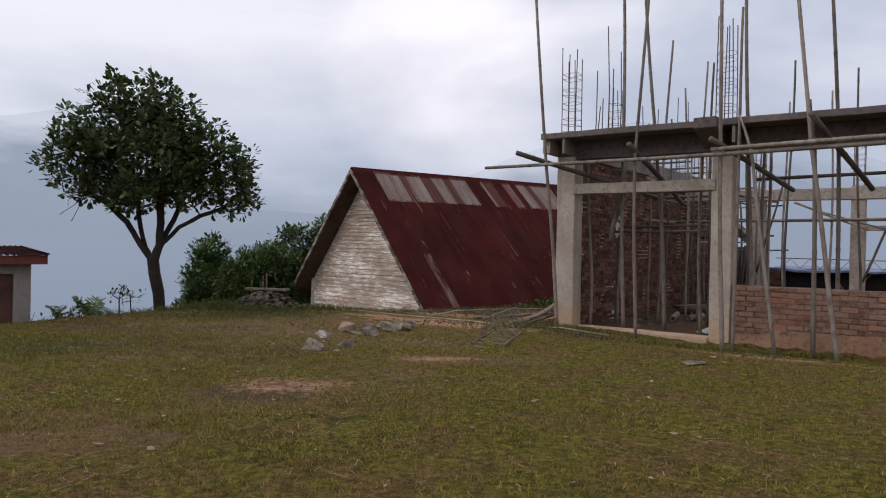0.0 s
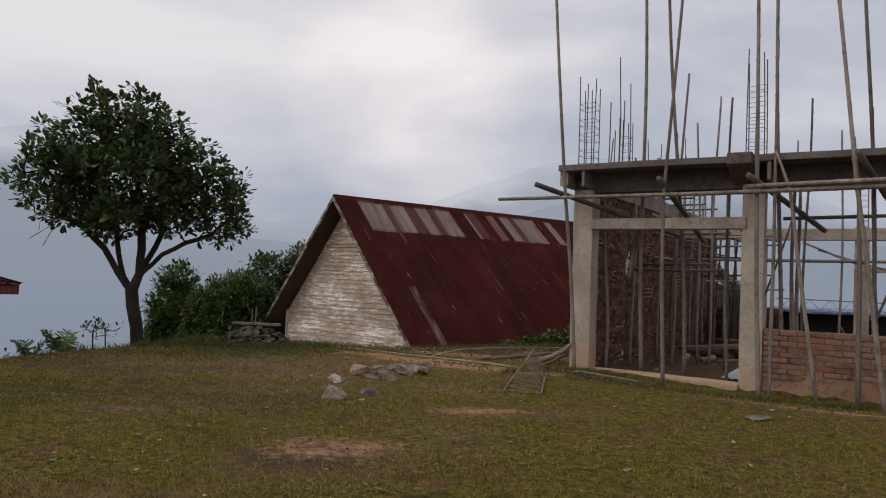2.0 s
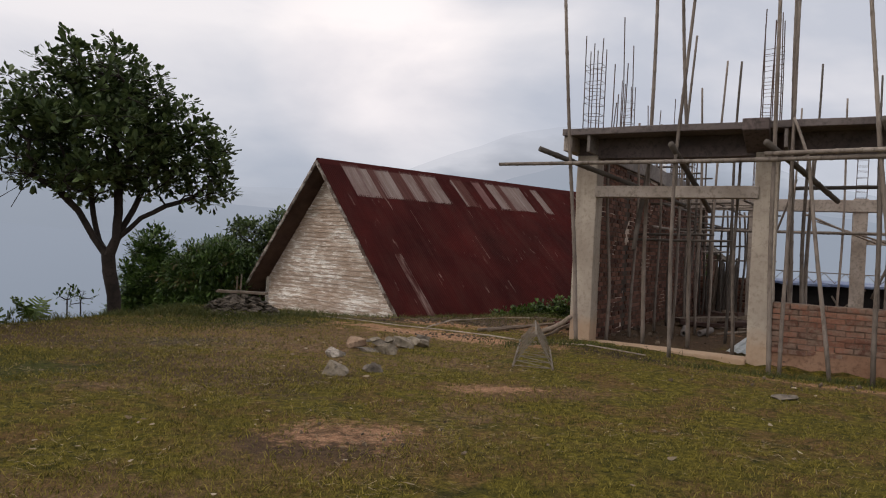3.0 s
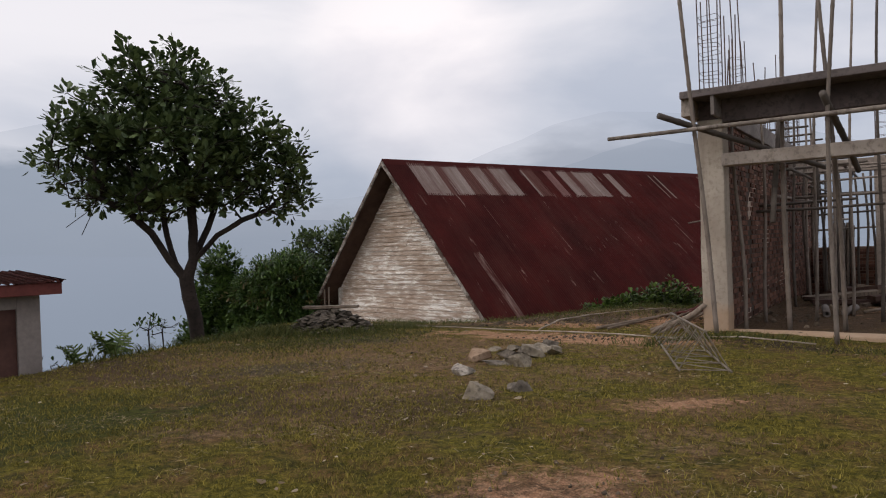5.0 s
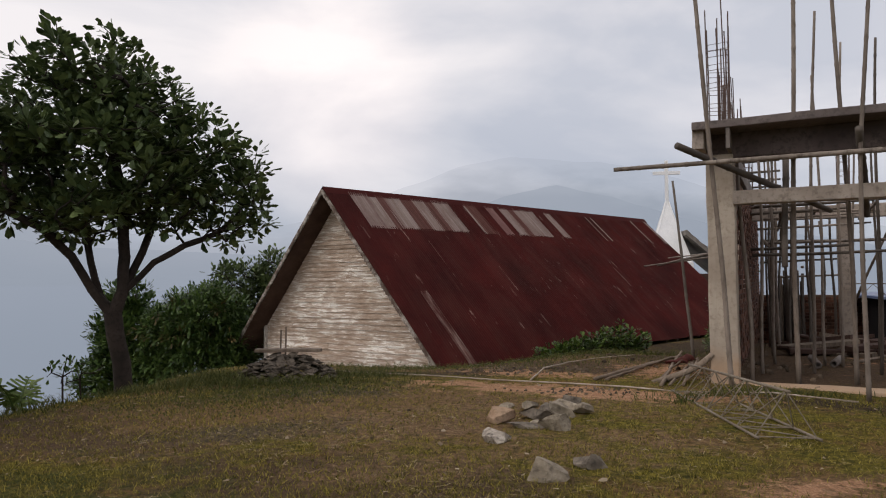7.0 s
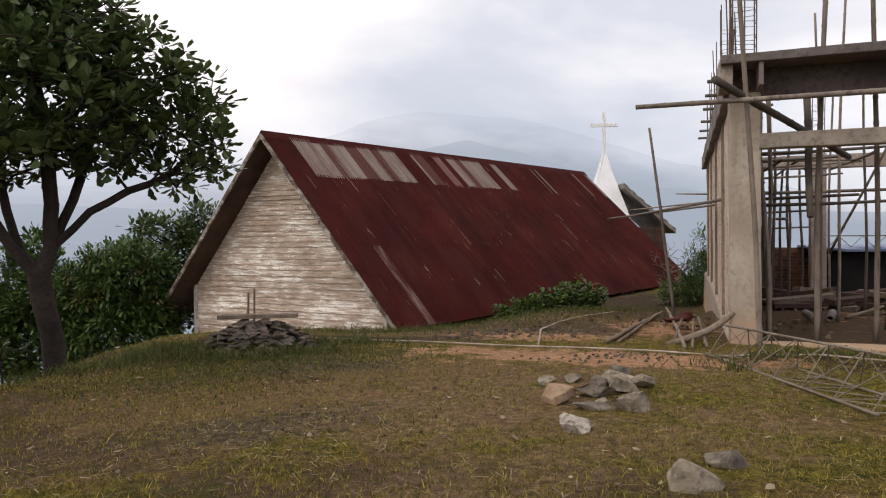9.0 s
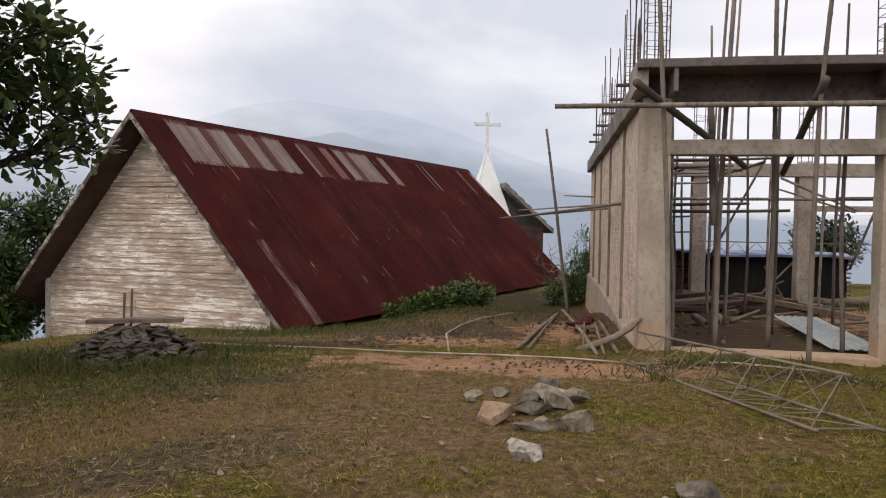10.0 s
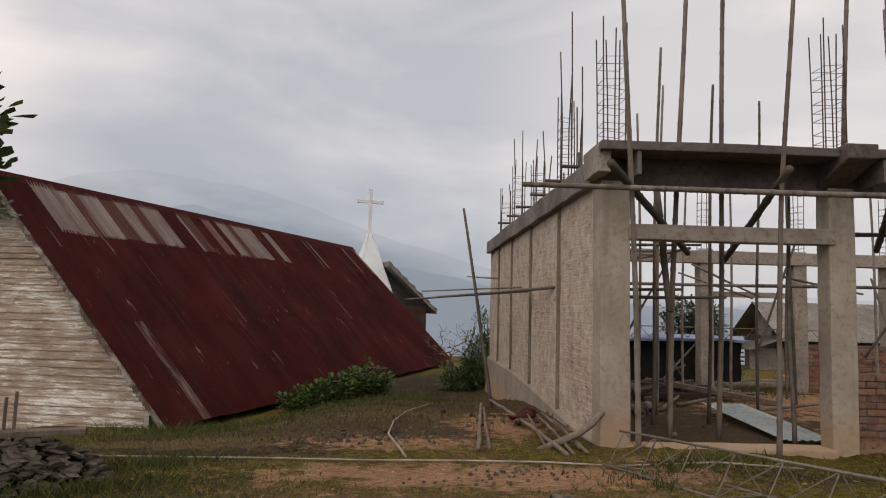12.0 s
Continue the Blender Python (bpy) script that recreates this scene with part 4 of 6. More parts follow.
    for d, h in ((2.05, 2.65), (2.72, 2.3), (1.42, 1.6), (1.72, 1.1), (1.52, 0.9), (2.25, 1.8), (4.1, 1.35), (5.05, 1.42), (3.7, 0.8), (4.9, 1.05), (7.6, 2.05), (6.6, 2.0), (8.2, 1.1), (9.9, 1.1)):
        bm = bmesh.new()
        tube(bm, [(0.12, d, 3.35), (0.13, d + 0.02, 3.4 + h * 0.5), (0.12 + 0.04 * math.sin(d * 9), d + 0.05 * math.sin(d * 5), 3.4 + h)], 0.011, 5)
        part("starter_bar", bm, STEEL, b)
    # rear row
    for k, s in enumerate((1.95, 4.1, 6.2, 8.3)):
        part("column", worn_box(s, 6.84, -0.4, s + 0.3, 7.14, 2.96, 0.4, 0.01, 0.02, 30 + k), CONCRETE, b, "slender rear concrete column")
        rebar_cage(b, s + 0.15, 6.99, 2.9, 1.45, 0.22, 4, 50 + k)
    part("rear_beam", worn_box(0.3, 6.80, 2.66, 9.5, 7.10, 2.93, 0.4, 0.01, 0.012, 41), CONCRETE, b, "pale rear beam on slender columns")
    part("rear_rail", boxm(4.4, 6.9, 1.93, 6.4, 7.02, 2.05, 0.01), CONCRETE, b)
    low = part("rear_wall", worn_box(0.25, 10.4, -0.8, 3.4, 10.58, 0.94, 0.3, 0.01, 0.01, 42), MORTAR, b, "low brick wall across the rear")
    bricks(low, lambda l, z: Matrix.Translation((l, 10.4, z)), 0.3, 3.3, -0.5, 0.94, BRICK_IN, 300)
    low2 = part("rear_wall", worn_box(6.5, 6.86, -0.5, 9.4, 7.06, 0.93, 0.3, 0.01, 0.01, 43), MORTAR, b, "low brick wall between rear columns")
    bricks(low2, lambda l, z: Matrix.Translation((l, 6.86, z)), 6.5, 9.3, -0.1, 0.92, BRICK, 300)
    # low front wall of the second bay
    fw = part("front_wall", worn_box(3.1, 0.06, -0.7, 7.2, 0.26, 0.86, 0.3, 0.01, 0.01, 44), MORTAR, b, "waist-high brick wall, mud-splashed at its foot")
    bricks(fw, lambda l, z: Matrix.Translation((l, 0.06, z)), 3.13, 7.15, 0.12, 0.87, BRICK, 300)
    part("mud_skirt", worn_box(3.13, 0.04, -0.7, 7.2, 0.075, 0.19, 0.09, 0.03, 0.01, 45), MUD, fw)
    # bare bricks on the inner face of the side wall: the nearest are parts, the rest one mesh
    turn = Matrix.Rotation(radians(90), 4, "Z")
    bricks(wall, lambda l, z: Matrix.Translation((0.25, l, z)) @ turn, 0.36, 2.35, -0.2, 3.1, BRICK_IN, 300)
    bm = bmesh.new()
    rr = random.Random(77)
    z, row = -0.2, 0
    while z < 3.03:
        l = 2.4 + (0.12 if row % 2 else 0)
        while l < 11.1:
            w = rr.uniform(0.2, 0.235)
            o = rr.uniform(0.008, 0.03)
            box(bm, 0.24, l, z + 0.006, 0.25 + o, l + w, z + 0.074)
            l += w + 0.014
        z += 0.083
        row += 1
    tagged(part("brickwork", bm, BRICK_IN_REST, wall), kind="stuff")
    return b


def bricks(parent, place, l0, l1, z0, z1, material, limit):
    kinds = [brick_mesh(l, 0.068, 0.018 + 0.004 * k, 100 + k, material) for k, l in enumerate((0.225, 0.23, 0.22, 0.215))]
    half = brick_mesh(0.105, 0.068, 0.02, 130, material)
    rr = random.Random(int(l0 * 100) + 7)
    z, row, n = z0, 0, 0
    while z < z1 - 0.04:
        l = l0
        if row % 2:
            mesh_object("brick", half, parent, place(l, z + rr.uniform(-0.004, 0.004)))
            l += 0.119
        while l < l1 - 0.2 and n < limit:
            me = rr.choice(kinds)
            mesh_object("brick", me, parent, place(l, z + rr.uniform(-0.005, 0.005)) @ pose(0, rr.uniform(-0.006, 0.006), 0, 0, rr.uniform(-0.8, 0.8), rr.uniform(-1, 1)))
            l += 0.239
            n += 1
        z += 0.083
        row += 1


def stained(name, c1, c2, c3, top):
    """Concrete whose foot is splashed with red mud up to an uneven line."""
    m = Mat(name, 0.92, spec=0.15)
    v = m.coord("Position")
    a, g, w = m.noise(v, 1.2, 4), m.noise(v, 16, 5, 0.65), m.noise(v, 3.0, 5, 0.6)
    run = m.noise(m.coord("Position", (6, 6, 0.5)), 1.0, 4)
    col = m.mix(m.ramp(a, [(0.35, 0.0), (0.65, 1.0)]), c1, c2)
    col = m.mix(m.ramp(g, [(0.5, 0.0), (0.7, 0.7)]), col, c3)
    col = m.mix(m.ramp(run, [(0.52, 0.0), (0.72, 0.5)]), col, (0.24, 0.20, 0.165))
    xyz = m.node("ShaderNodeSeparateXYZ")
    m.link(m.node("ShaderNodeNewGeometry").outputs["Position"], xyz.inputs[0])
    h = m.math("ADD", xyz.outputs["Z"], m.math("MULTIPLY", w, 0.5))
    col = m.mix(m.ramp(h, [(top, 0.6), (top + 0.3, 0.0)]), col, (0.43, 0.275, 0.165))
    m.color(col)
    m.bump(m.mix(0.5, w, g), 0.4, 0.012)
    return m.m


COLUMN = stained("column_concrete", (0.325, 0.268, 0.214), (0.48, 0.415, 0.34), (0.255, 0.21, 0.166), 0.42)
PLINTH = stained("plinth_concrete", (0.29, 0.235, 0.185), (0.42, 0.35, 0.285), (0.20, 0.16, 0.125), -0.35)
MUD_CONCRETE = stained("sill_concrete", (0.42, 0.31, 0.22), (0.50, 0.40, 0.30), (0.36, 0.25, 0.17), 0.2)
building = build_building()


# ---- bamboo scaffolding ----
def bamboo(points, r0, r1, material=None, label="weathered bamboo scaffold pole", name="bamboo_pole", group="bamboo scaffolding", seed=0, wobble=0.02, cat="pole"):
    """One culm through the given building points (s, d, z): tapered, with swollen nodes and a slight natural bend."""
    rr = random.Random(seed * 31 + int(points[0][0] * 100) + int(points[-1][2] * 77))
    pts = [Vector(p) for p in points]
    base = pts[0].copy()
    length = sum((b - a).length for a, b in zip(pts, pts[1:]))
    out, rad, pos = [], [], 0.0
    n = max(3, int(length / 0.3))
    ph = rr.uniform(0, 6)
    for k in range(n + 1):
        for dz, f in ((0.0, 1.0), (0.03, 1.16), (0.06, 1.0)) if 0 < k < n else ((0.0, 1.0),):
            t = min(1.0, (k + dz / 0.3) / n)
            x = t * (len(pts) - 1)
            i = min(int(x), len(pts) - 2)
            p = pts[i].lerp(pts[i + 1], x - i)
            w = wobble * math.sin(t * 5.0 + ph) * min(1.0, t * 4)
            out.append(p + Vector((w, w * 0.6, 0)) - base)
            rad.append((r0 + (r1 - r0) * t) * f)
    bm = tube(bmesh.new(), out, rad, 8)
    ob = part(name, bm, material or BAMBOO, smooth=True, m=BM @ Matrix.Translation(base))
    return tagged(ob, label, cat, group)


def foot(s, d):
    p = bw(s, d)
    return ground_z(p.x, p.y) - 0.06


# front standards, feet on the ground before the wall
for s, d, s1, d1, s2, d2, z2, r in (
    (0.30, -0.48, 0.14, -0.72, -0.12, -0.95, 7.6, 0.040), (1.80, -0.62, 1.79, -0.78, 2.08, -0.85, 7.4, 0.036), (3.17, -0.62, 3.12, -0.72, 3.02, -0.75, 7.8, 0.040),
    (3.30, -0.55, 3.30, -0.50, 3.33, -0.35, 5.2, 0.034), (4.42, -0.62, 4.37, -0.66, 4.34, -0.7, 3.6, 0.040), (4.74, -0.66, 4.35, -0.80, 3.95, -0.9, 7.6, 0.040),
    (3.93, -0.68, 3.55, -0.6, 3.3, -0.5, 3.5, 0.034), (6.2, -0.7, 6.15, -0.8, 6.1, -0.9, 7.5, 0.04),
):
    bamboo([(s, d, foot(s, d)), (s1, d1, 2.9), (s2, d2, z2)], r * 0.85, r * 0.55, label="tall bamboo standard standing before the front wall", seed=int(s * 10))
# ledgers and putlogs
bamboo([(-1.08, -0.80, 2.87), (2.4, -0.82, 2.865), (5.9, -0.80, 2.92)], 0.028, 0.036, label="long horizontal bamboo ledger tied across the front", seed=3, wobble=0.01)
bamboo([(3.0, -0.84, 2.95), (5.0, -0.84, 2.99), (7.4, -0.8, 3.02)], 0.033, 0.029, label="horizontal bamboo ledger lapped over the front one", seed=4, wobble=0.01)
for (s, d, z), (s1, d1, z1) in (((-0.22, -1.15, 3.06), (1.56, 1.25, 2.36)), ((1.76, -1.0, 3.10), (2.0, 1.1, 2.26)), ((3.02, -0.95, 3.10), (3.9, 0.75, 2.42)), ((4.38, -1.0, 3.35), (5.0, 0.7, 2.40)), ((1.0, 0.9, 3.15), (0.95, 0.3, 1.55))):
    bamboo([(s, d, z), (s1, d1, z1)], 0.045, 0.04, BAMBOO_DARK, "dark round putlog tied slanting through the front bay", "timber_putlog", seed=int(s * 13 + 60), wobble=0.008)
# props inside the first bays, some running on above the beam
for k, (s, d, s1, d1, z1, r) in enumerate((
    (0.50, 0.50, 0.40, 0.55, 3.05, 0.032), (1.08, 0.68, 1.13, 0.15, 6.6, 0.036), (1.79, 0.85, 1.58, 0.05, 6.6, 0.034), 
    (3.50, 0.7, 3.45, 0.6, 3.1, 0.034), (3.55, 0.9, 3.5, 0.8, 3.1, 0.034), (4.60, 0.6, 4.40, 0.5, 6.6, 0.034), (3.32, 0.55, 3.22, 0.1, 6.9, 0.034), (2.55, 0.4, 2.5, 0.4, 3.04, 0.03),
    (1.3, 1.9, 1.45, 2.0, 5.55, 0.028), (2.2, 2.1, 2.27, 2.0, 5.0, 0.028), (1.5, 3.1, 1.45, 3.0, 4.8, 0.026), (1.75, 3.0, 1.85, 3.0, 5.3, 0.026), (3.4, 3.0, 3.48, 3.0, 5.1, 0.026),
    (3.0, 5.1, 3.05, 5.0, 4.7, 0.026), (3.9, 5.0, 3.93, 5.0, 4.85, 0.026), (4.6, 4.0, 4.45, 4.0, 5.05, 0.026), (0.6, 1.6, 0.62, 1.6, 3.9, 0.028), (0.75, 2.9, 0.72, 2.9, 4.1, 0.028),
    (0.7, 4.2, 0.75, 4.2, 4.4, 0.028), (0.8, 5.6, 0.78, 5.6, 4.3, 0.028), (0.75, 7.2, 0.7, 7.2, 4.2, 0.028), (2.4, 4.3, 2.4, 4.3, 4.2, 0.026), (2.2, 6.3, 2.25, 6.3, 4.4, 0.026),
    (5.2, 5.4, 5.3, 5.4, 4.6, 0.026), (5.9, 3.0, 5.95, 3.0, 4.9, 0.028), (6.8, 5.0, 6.7, 5.0, 4.6, 0.028), (7.5, 3.5, 7.5, 3.5, 4.4, 0.028), (0.55, 9.0, 0.5, 9.0, 4.3, 0.028),
)):
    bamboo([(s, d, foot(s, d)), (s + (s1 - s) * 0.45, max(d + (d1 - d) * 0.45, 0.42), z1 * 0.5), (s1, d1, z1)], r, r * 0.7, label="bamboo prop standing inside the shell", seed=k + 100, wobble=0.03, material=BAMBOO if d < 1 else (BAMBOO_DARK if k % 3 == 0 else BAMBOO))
for k, (s, d, z1) in enumerate(((0.65, 6.4, 2.9), (0.95, 7.0, 3.1), (1.2, 8.1, 2.9), (1.45, 7.4, 3.0), (0.8, 8.6, 3.0), (1.1, 9.4, 2.8), (1.5, 9.0, 3.0), (1.7, 8.2, 2.7), (1.35, 5.4, 3.1), (1.0, 4.9, 3.0), (1.9, 7.6, 2.9))):
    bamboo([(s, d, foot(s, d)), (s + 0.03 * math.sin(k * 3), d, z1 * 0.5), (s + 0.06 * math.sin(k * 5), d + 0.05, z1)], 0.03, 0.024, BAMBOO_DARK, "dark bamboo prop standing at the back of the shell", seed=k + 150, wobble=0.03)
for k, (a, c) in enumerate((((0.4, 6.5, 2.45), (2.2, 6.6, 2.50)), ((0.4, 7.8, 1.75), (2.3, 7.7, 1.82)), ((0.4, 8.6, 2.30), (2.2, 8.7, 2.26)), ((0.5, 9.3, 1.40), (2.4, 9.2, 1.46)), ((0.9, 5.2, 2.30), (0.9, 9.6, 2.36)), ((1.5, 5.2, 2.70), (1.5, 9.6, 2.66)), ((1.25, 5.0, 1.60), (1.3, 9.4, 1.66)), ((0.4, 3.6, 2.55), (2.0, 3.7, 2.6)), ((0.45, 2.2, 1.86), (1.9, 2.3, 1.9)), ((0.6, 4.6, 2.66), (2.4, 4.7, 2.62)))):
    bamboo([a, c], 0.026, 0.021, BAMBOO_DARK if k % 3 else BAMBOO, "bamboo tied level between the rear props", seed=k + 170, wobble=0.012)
# inner working platforms: ledgers and slanting braces
for k, (a, c, r) in enumerate((
    ((0.5, 5.0, 2.08), (8.2, 5.0, 2.14), 0.03), ((1.2, 6.2, 2.14), (8.6, 6.1, 2.20), 0.028), ((0.6, 3.0, 2.05), (0.7, 9.2, 2.12), 0.028), ((0.5, 1.6, 1.75), (2.3, 1.7, 1.78), 0.026), ((0.4, 4.2, 2.72), (2.6, 4.3, 2.78), 0.026),
    ((0.9, 2.6, 2.48), (0.8, 9.0, 2.55), 0.026), ((2.3, 3.0, 2.60), (2.4, 7.5, 2.66), 0.026), ((0.5, 2.9, 2.62), (2.5, 3.0, 2.66), 0.024), ((0.5, 5.6, 2.60), (2.6, 5.5, 2.66), 0.024), ((0.4, 7.2, 2.5), (2.6, 7.2, 2.56), 0.024),
    ((2.2, 6.3, 0.9), (3.05, 5.0, 3.2), 0.026), ((4.5, 5.2, 0.8), (5.4, 5.2, 3.2), 0.026), ((3.2, 5.1, 2.5), (4.6, 5.2, 1.9), 0.024), ((5.0, 5.1, 2.3), (6.6, 5.1, 2.0), 0.024), ((5.0, 6.3, 1.9), (3.4, 6.3, 2.4), 0.022),
    ((3.3, 0.75, 2.62), (7.4, 0.8, 2.72), 0.03), ((3.4, 3.0, 2.02), (8.0, 3.2, 2.10), 0.028), ((5.9, 3.0, 0.5), (6.7, 5.0, 2.3), 0.026), ((0.4, 1.0, 2.62), (2.7, 1.1, 2.66), 0.024), ((6.5, 3.2, 2.4), (5.2, 3.0, 0.9), 0.026),
)):
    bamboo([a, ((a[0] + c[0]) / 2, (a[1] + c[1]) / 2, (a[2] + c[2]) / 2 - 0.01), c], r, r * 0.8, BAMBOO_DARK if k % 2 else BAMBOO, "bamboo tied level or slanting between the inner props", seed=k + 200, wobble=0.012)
# bundle of poles pushed out through the side wall, and the lone leaning pole that carries it
for k, (a, c, r) in enumerate((((0.15, 2.62, 1.91), (-2.0, 8.4, 1.74), 0.028), ((0.12, 5.0, 1.90), (-2.3, 8.2, 1.72), 0.022), ((0.1, 6.0, 2.0), (-1.9, 9.4, 1.95), 0.02), ((0.1, 6.4, 1.93), (-1.6, 7.9, 1.80), 0.02), ((0.12, 9.6, 2.32), (-0.75, 9.7, 2.36), 0.022))):
    bamboo([a, c], r, r * 0.75, BAMBOO, "thin bamboo sticking out through the side wall", seed=k + 300, wobble=0.012)
bamboo([(-0.72, 4.4, foot(-0.72, 4.4)), (-0.95, 5.0, 1.8), (-1.22, 5.52, 3.50)], 0.034, 0.024, BAMBOO_DARK, "lone dark pole leaning beside the side wall", seed=320)
for k, (d, z) in enumerate(((1.2, 3.5), (2.3, 3.5), (3.6, 3.5), (5.2, 3.52), (6.4, 3.5), (7.8, 3.52))):
    bamboo([(-0.22, d, z), (0.9, d + 0.1, z + 0.02)], 0.026, 0.022, BAMBOO_DARK, "short round stick lying across the ring beam", "timber_stick", seed=k + 340, wobble=0.004)

# ---- clutter in and round the building ----
def world_stick(points, r0, r1, name, label, material, cat="stick", group="", seed=0, n=7):
    rr = random.Random(seed)
    pts = [Vector(p) for p in points]
    base = pts[0].copy()
    out, rad = [], []
    for i, (a, c) in enumerate(zip(pts, pts[1:])):
        steps = max(2, int((c - a).length / 0.25))
        for k in range(steps + (1 if i == len(pts) - 2 else 0)):
            t = k / steps
            out.append(a.lerp(c, t) - base + Vector((rr.uniform(-1, 1), rr.uniform(-1, 1), rr.uniform(-1, 1))) * r0 * 0.25)
            rad.append((r0 + (r1 - r0) * (i + t) / (len(pts) - 1)) * rr.uniform(0.9, 1.1))
    ob = part(name, tube(bmesh.new(), out, rad, n), material, smooth=True, m=Matrix.Translation(base))
    return tagged(ob, label, cat, group)


def on(x, y, up=0.0):
    return (x, y, rough_z(x, y) + up)


# plastic water pipe across the lawn
pipe_pts = [on(x, y, 0.022) for x, y in ((-3.1, 15.75), (-2.3, 15.15), (-1.5, 14.45), (-0.6, 13.85), (0.2, 13.25), (0.8, 12.8), (1.35, 12.35), (2.1, 11.75), (2.8, 11.25))]
tagged(part("water_pipe", tube(bmesh.new(), pipe_pts, 0.0100, 8), PLASTIC_PIPE, smooth=True), "dirty white plastic water pipe lying across the lawn", "pipe")
# logs and sticks by the side wall
world_stick([(1.50, 13.55, -0.05), (1.95, 13.38, 0.13), (2.26, 13.28, 0.36)], 0.046, 0.040, "log", "thick weathered log propped against the concrete column", TIMBER, "log", "timber by the wall", 1)
for k, (a, c, r) in enumerate((((1.36, 13.0), (3.6, 16.8), 0.026), ((1.50, 13.05), (3.1, 15.3), 0.019), ((1.66, 13.0), (2.9, 14.9), 0.022), ((1.55, 13.5), (2.7, 15.0), 0.018), ((1.78, 13.2), (2.5, 14.3), 0.021))):
    world_stick([on(*a, r), on((a[0] + c[0]) / 2, (a[1] + c[1]) / 2, r + 0.1), on(*c, r + 0.16)], r, r * 0.8, "stick", "crooked pale branch lying by the side wall", TIMBER, "stick", "timber by the wall", 40 + k)
for k, (a, c, r) in enumerate((((0.72, 13.70), (3.80, 17.25), 0.028), ((0.90, 13.72), (3.25, 16.55), 0.021))):
    world_stick([on(*a, r), on(*c, r + 0.05)], r, r * 0.85, "pole", "bamboo pole lying on the grass bank", TIMBER, "pole", "poles on the bank", 50 + k)
world_stick([on(-0.17, 13.78, 0.02), on(0.35, 14.9, 0.06), on(1.09, 15.9, 0.06), on(1.9, 16.8, 0.05), on(3.1, 17.8, 0.03)], 0.013, 0.009, "bent_branch", "thin bent pale branch lying on the bank", PLASTIC_PIPE, "stick", "", 60)
bm = bmesh.new()
rr = random.Random(8)
for i in range(9):
    for j in range(6):
        bm.verts.new((i * 0.07, j * 0.07, 0.16 + 0.03 * math.sin(i * 2.2) + 0.12 * math.sin(j * 0.9) * (i / 9)))
bm.verts.ensure_lookup_table()
for i in range(8):
    for j in range(5):
        bm.faces.new([bm.verts[a] for a in (i * 6 + j, (i + 1) * 6 + j, (i + 1) * 6 + j + 1, i * 6 + j + 1)])
bmesh.ops.solidify(bm, geom=bm.faces[:], thickness=0.004)
tagged(part("tin_scrap", bm, HUT_RED, smooth=True, m=pose(2.55, 14.7, -0.08, 0, 0, 40)), "crumpled rusty red sheet lying on the sticks", "sheet")

# steel lattice girder lying on the grass
def build_girder():
    g = empty("lattice_girder", Matrix.Translation((0.9, 11.0, 0.07)))
    tagged(g, "grey steel lattice girder with three chords lying on the grass", "girder")
    o = Vector((0.9, 11.0, 0.07))
    c1 = (Vector((1.20, 12.34, 0.05)) - o, Vector((0.61, 9.72, 0.095)) - o)
    c2 = (Vector((1.62, 12.20, 0.05)) - o, Vector((1.04, 9.53, 0.10)) - o)
    c3 = (Vector((1.42, 12.32, 0.36)) - o, Vector((0.86, 9.66, 0.47)) - o)
    for a, c in (c1, c2, c3):
        ex = (c - a).normalized() * 0.07
        part("chord", tube(bmesh.new(), [a - ex, c + ex], 0.0125, 8), GREY_STEEL, g, smooth=True)
    n = 6
    for (a0, a1), (b0, b1) in ((c1, c3), (c2, c3), (c1, c2)):
        for k in range(n + 1):
            p = a0.lerp(a1, k / n)
            part("brace", tube(bmesh.new(), [p, b0.lerp(b1, k / n)], 0.0055, 6), GREY_STEEL, g)
            if k < n:
                part("brace", tube(bmesh.new(), [p, b0.lerp(b1, (k + 1) / n)], 0.0055, 6), GREY_STEEL, g)


build_girder()


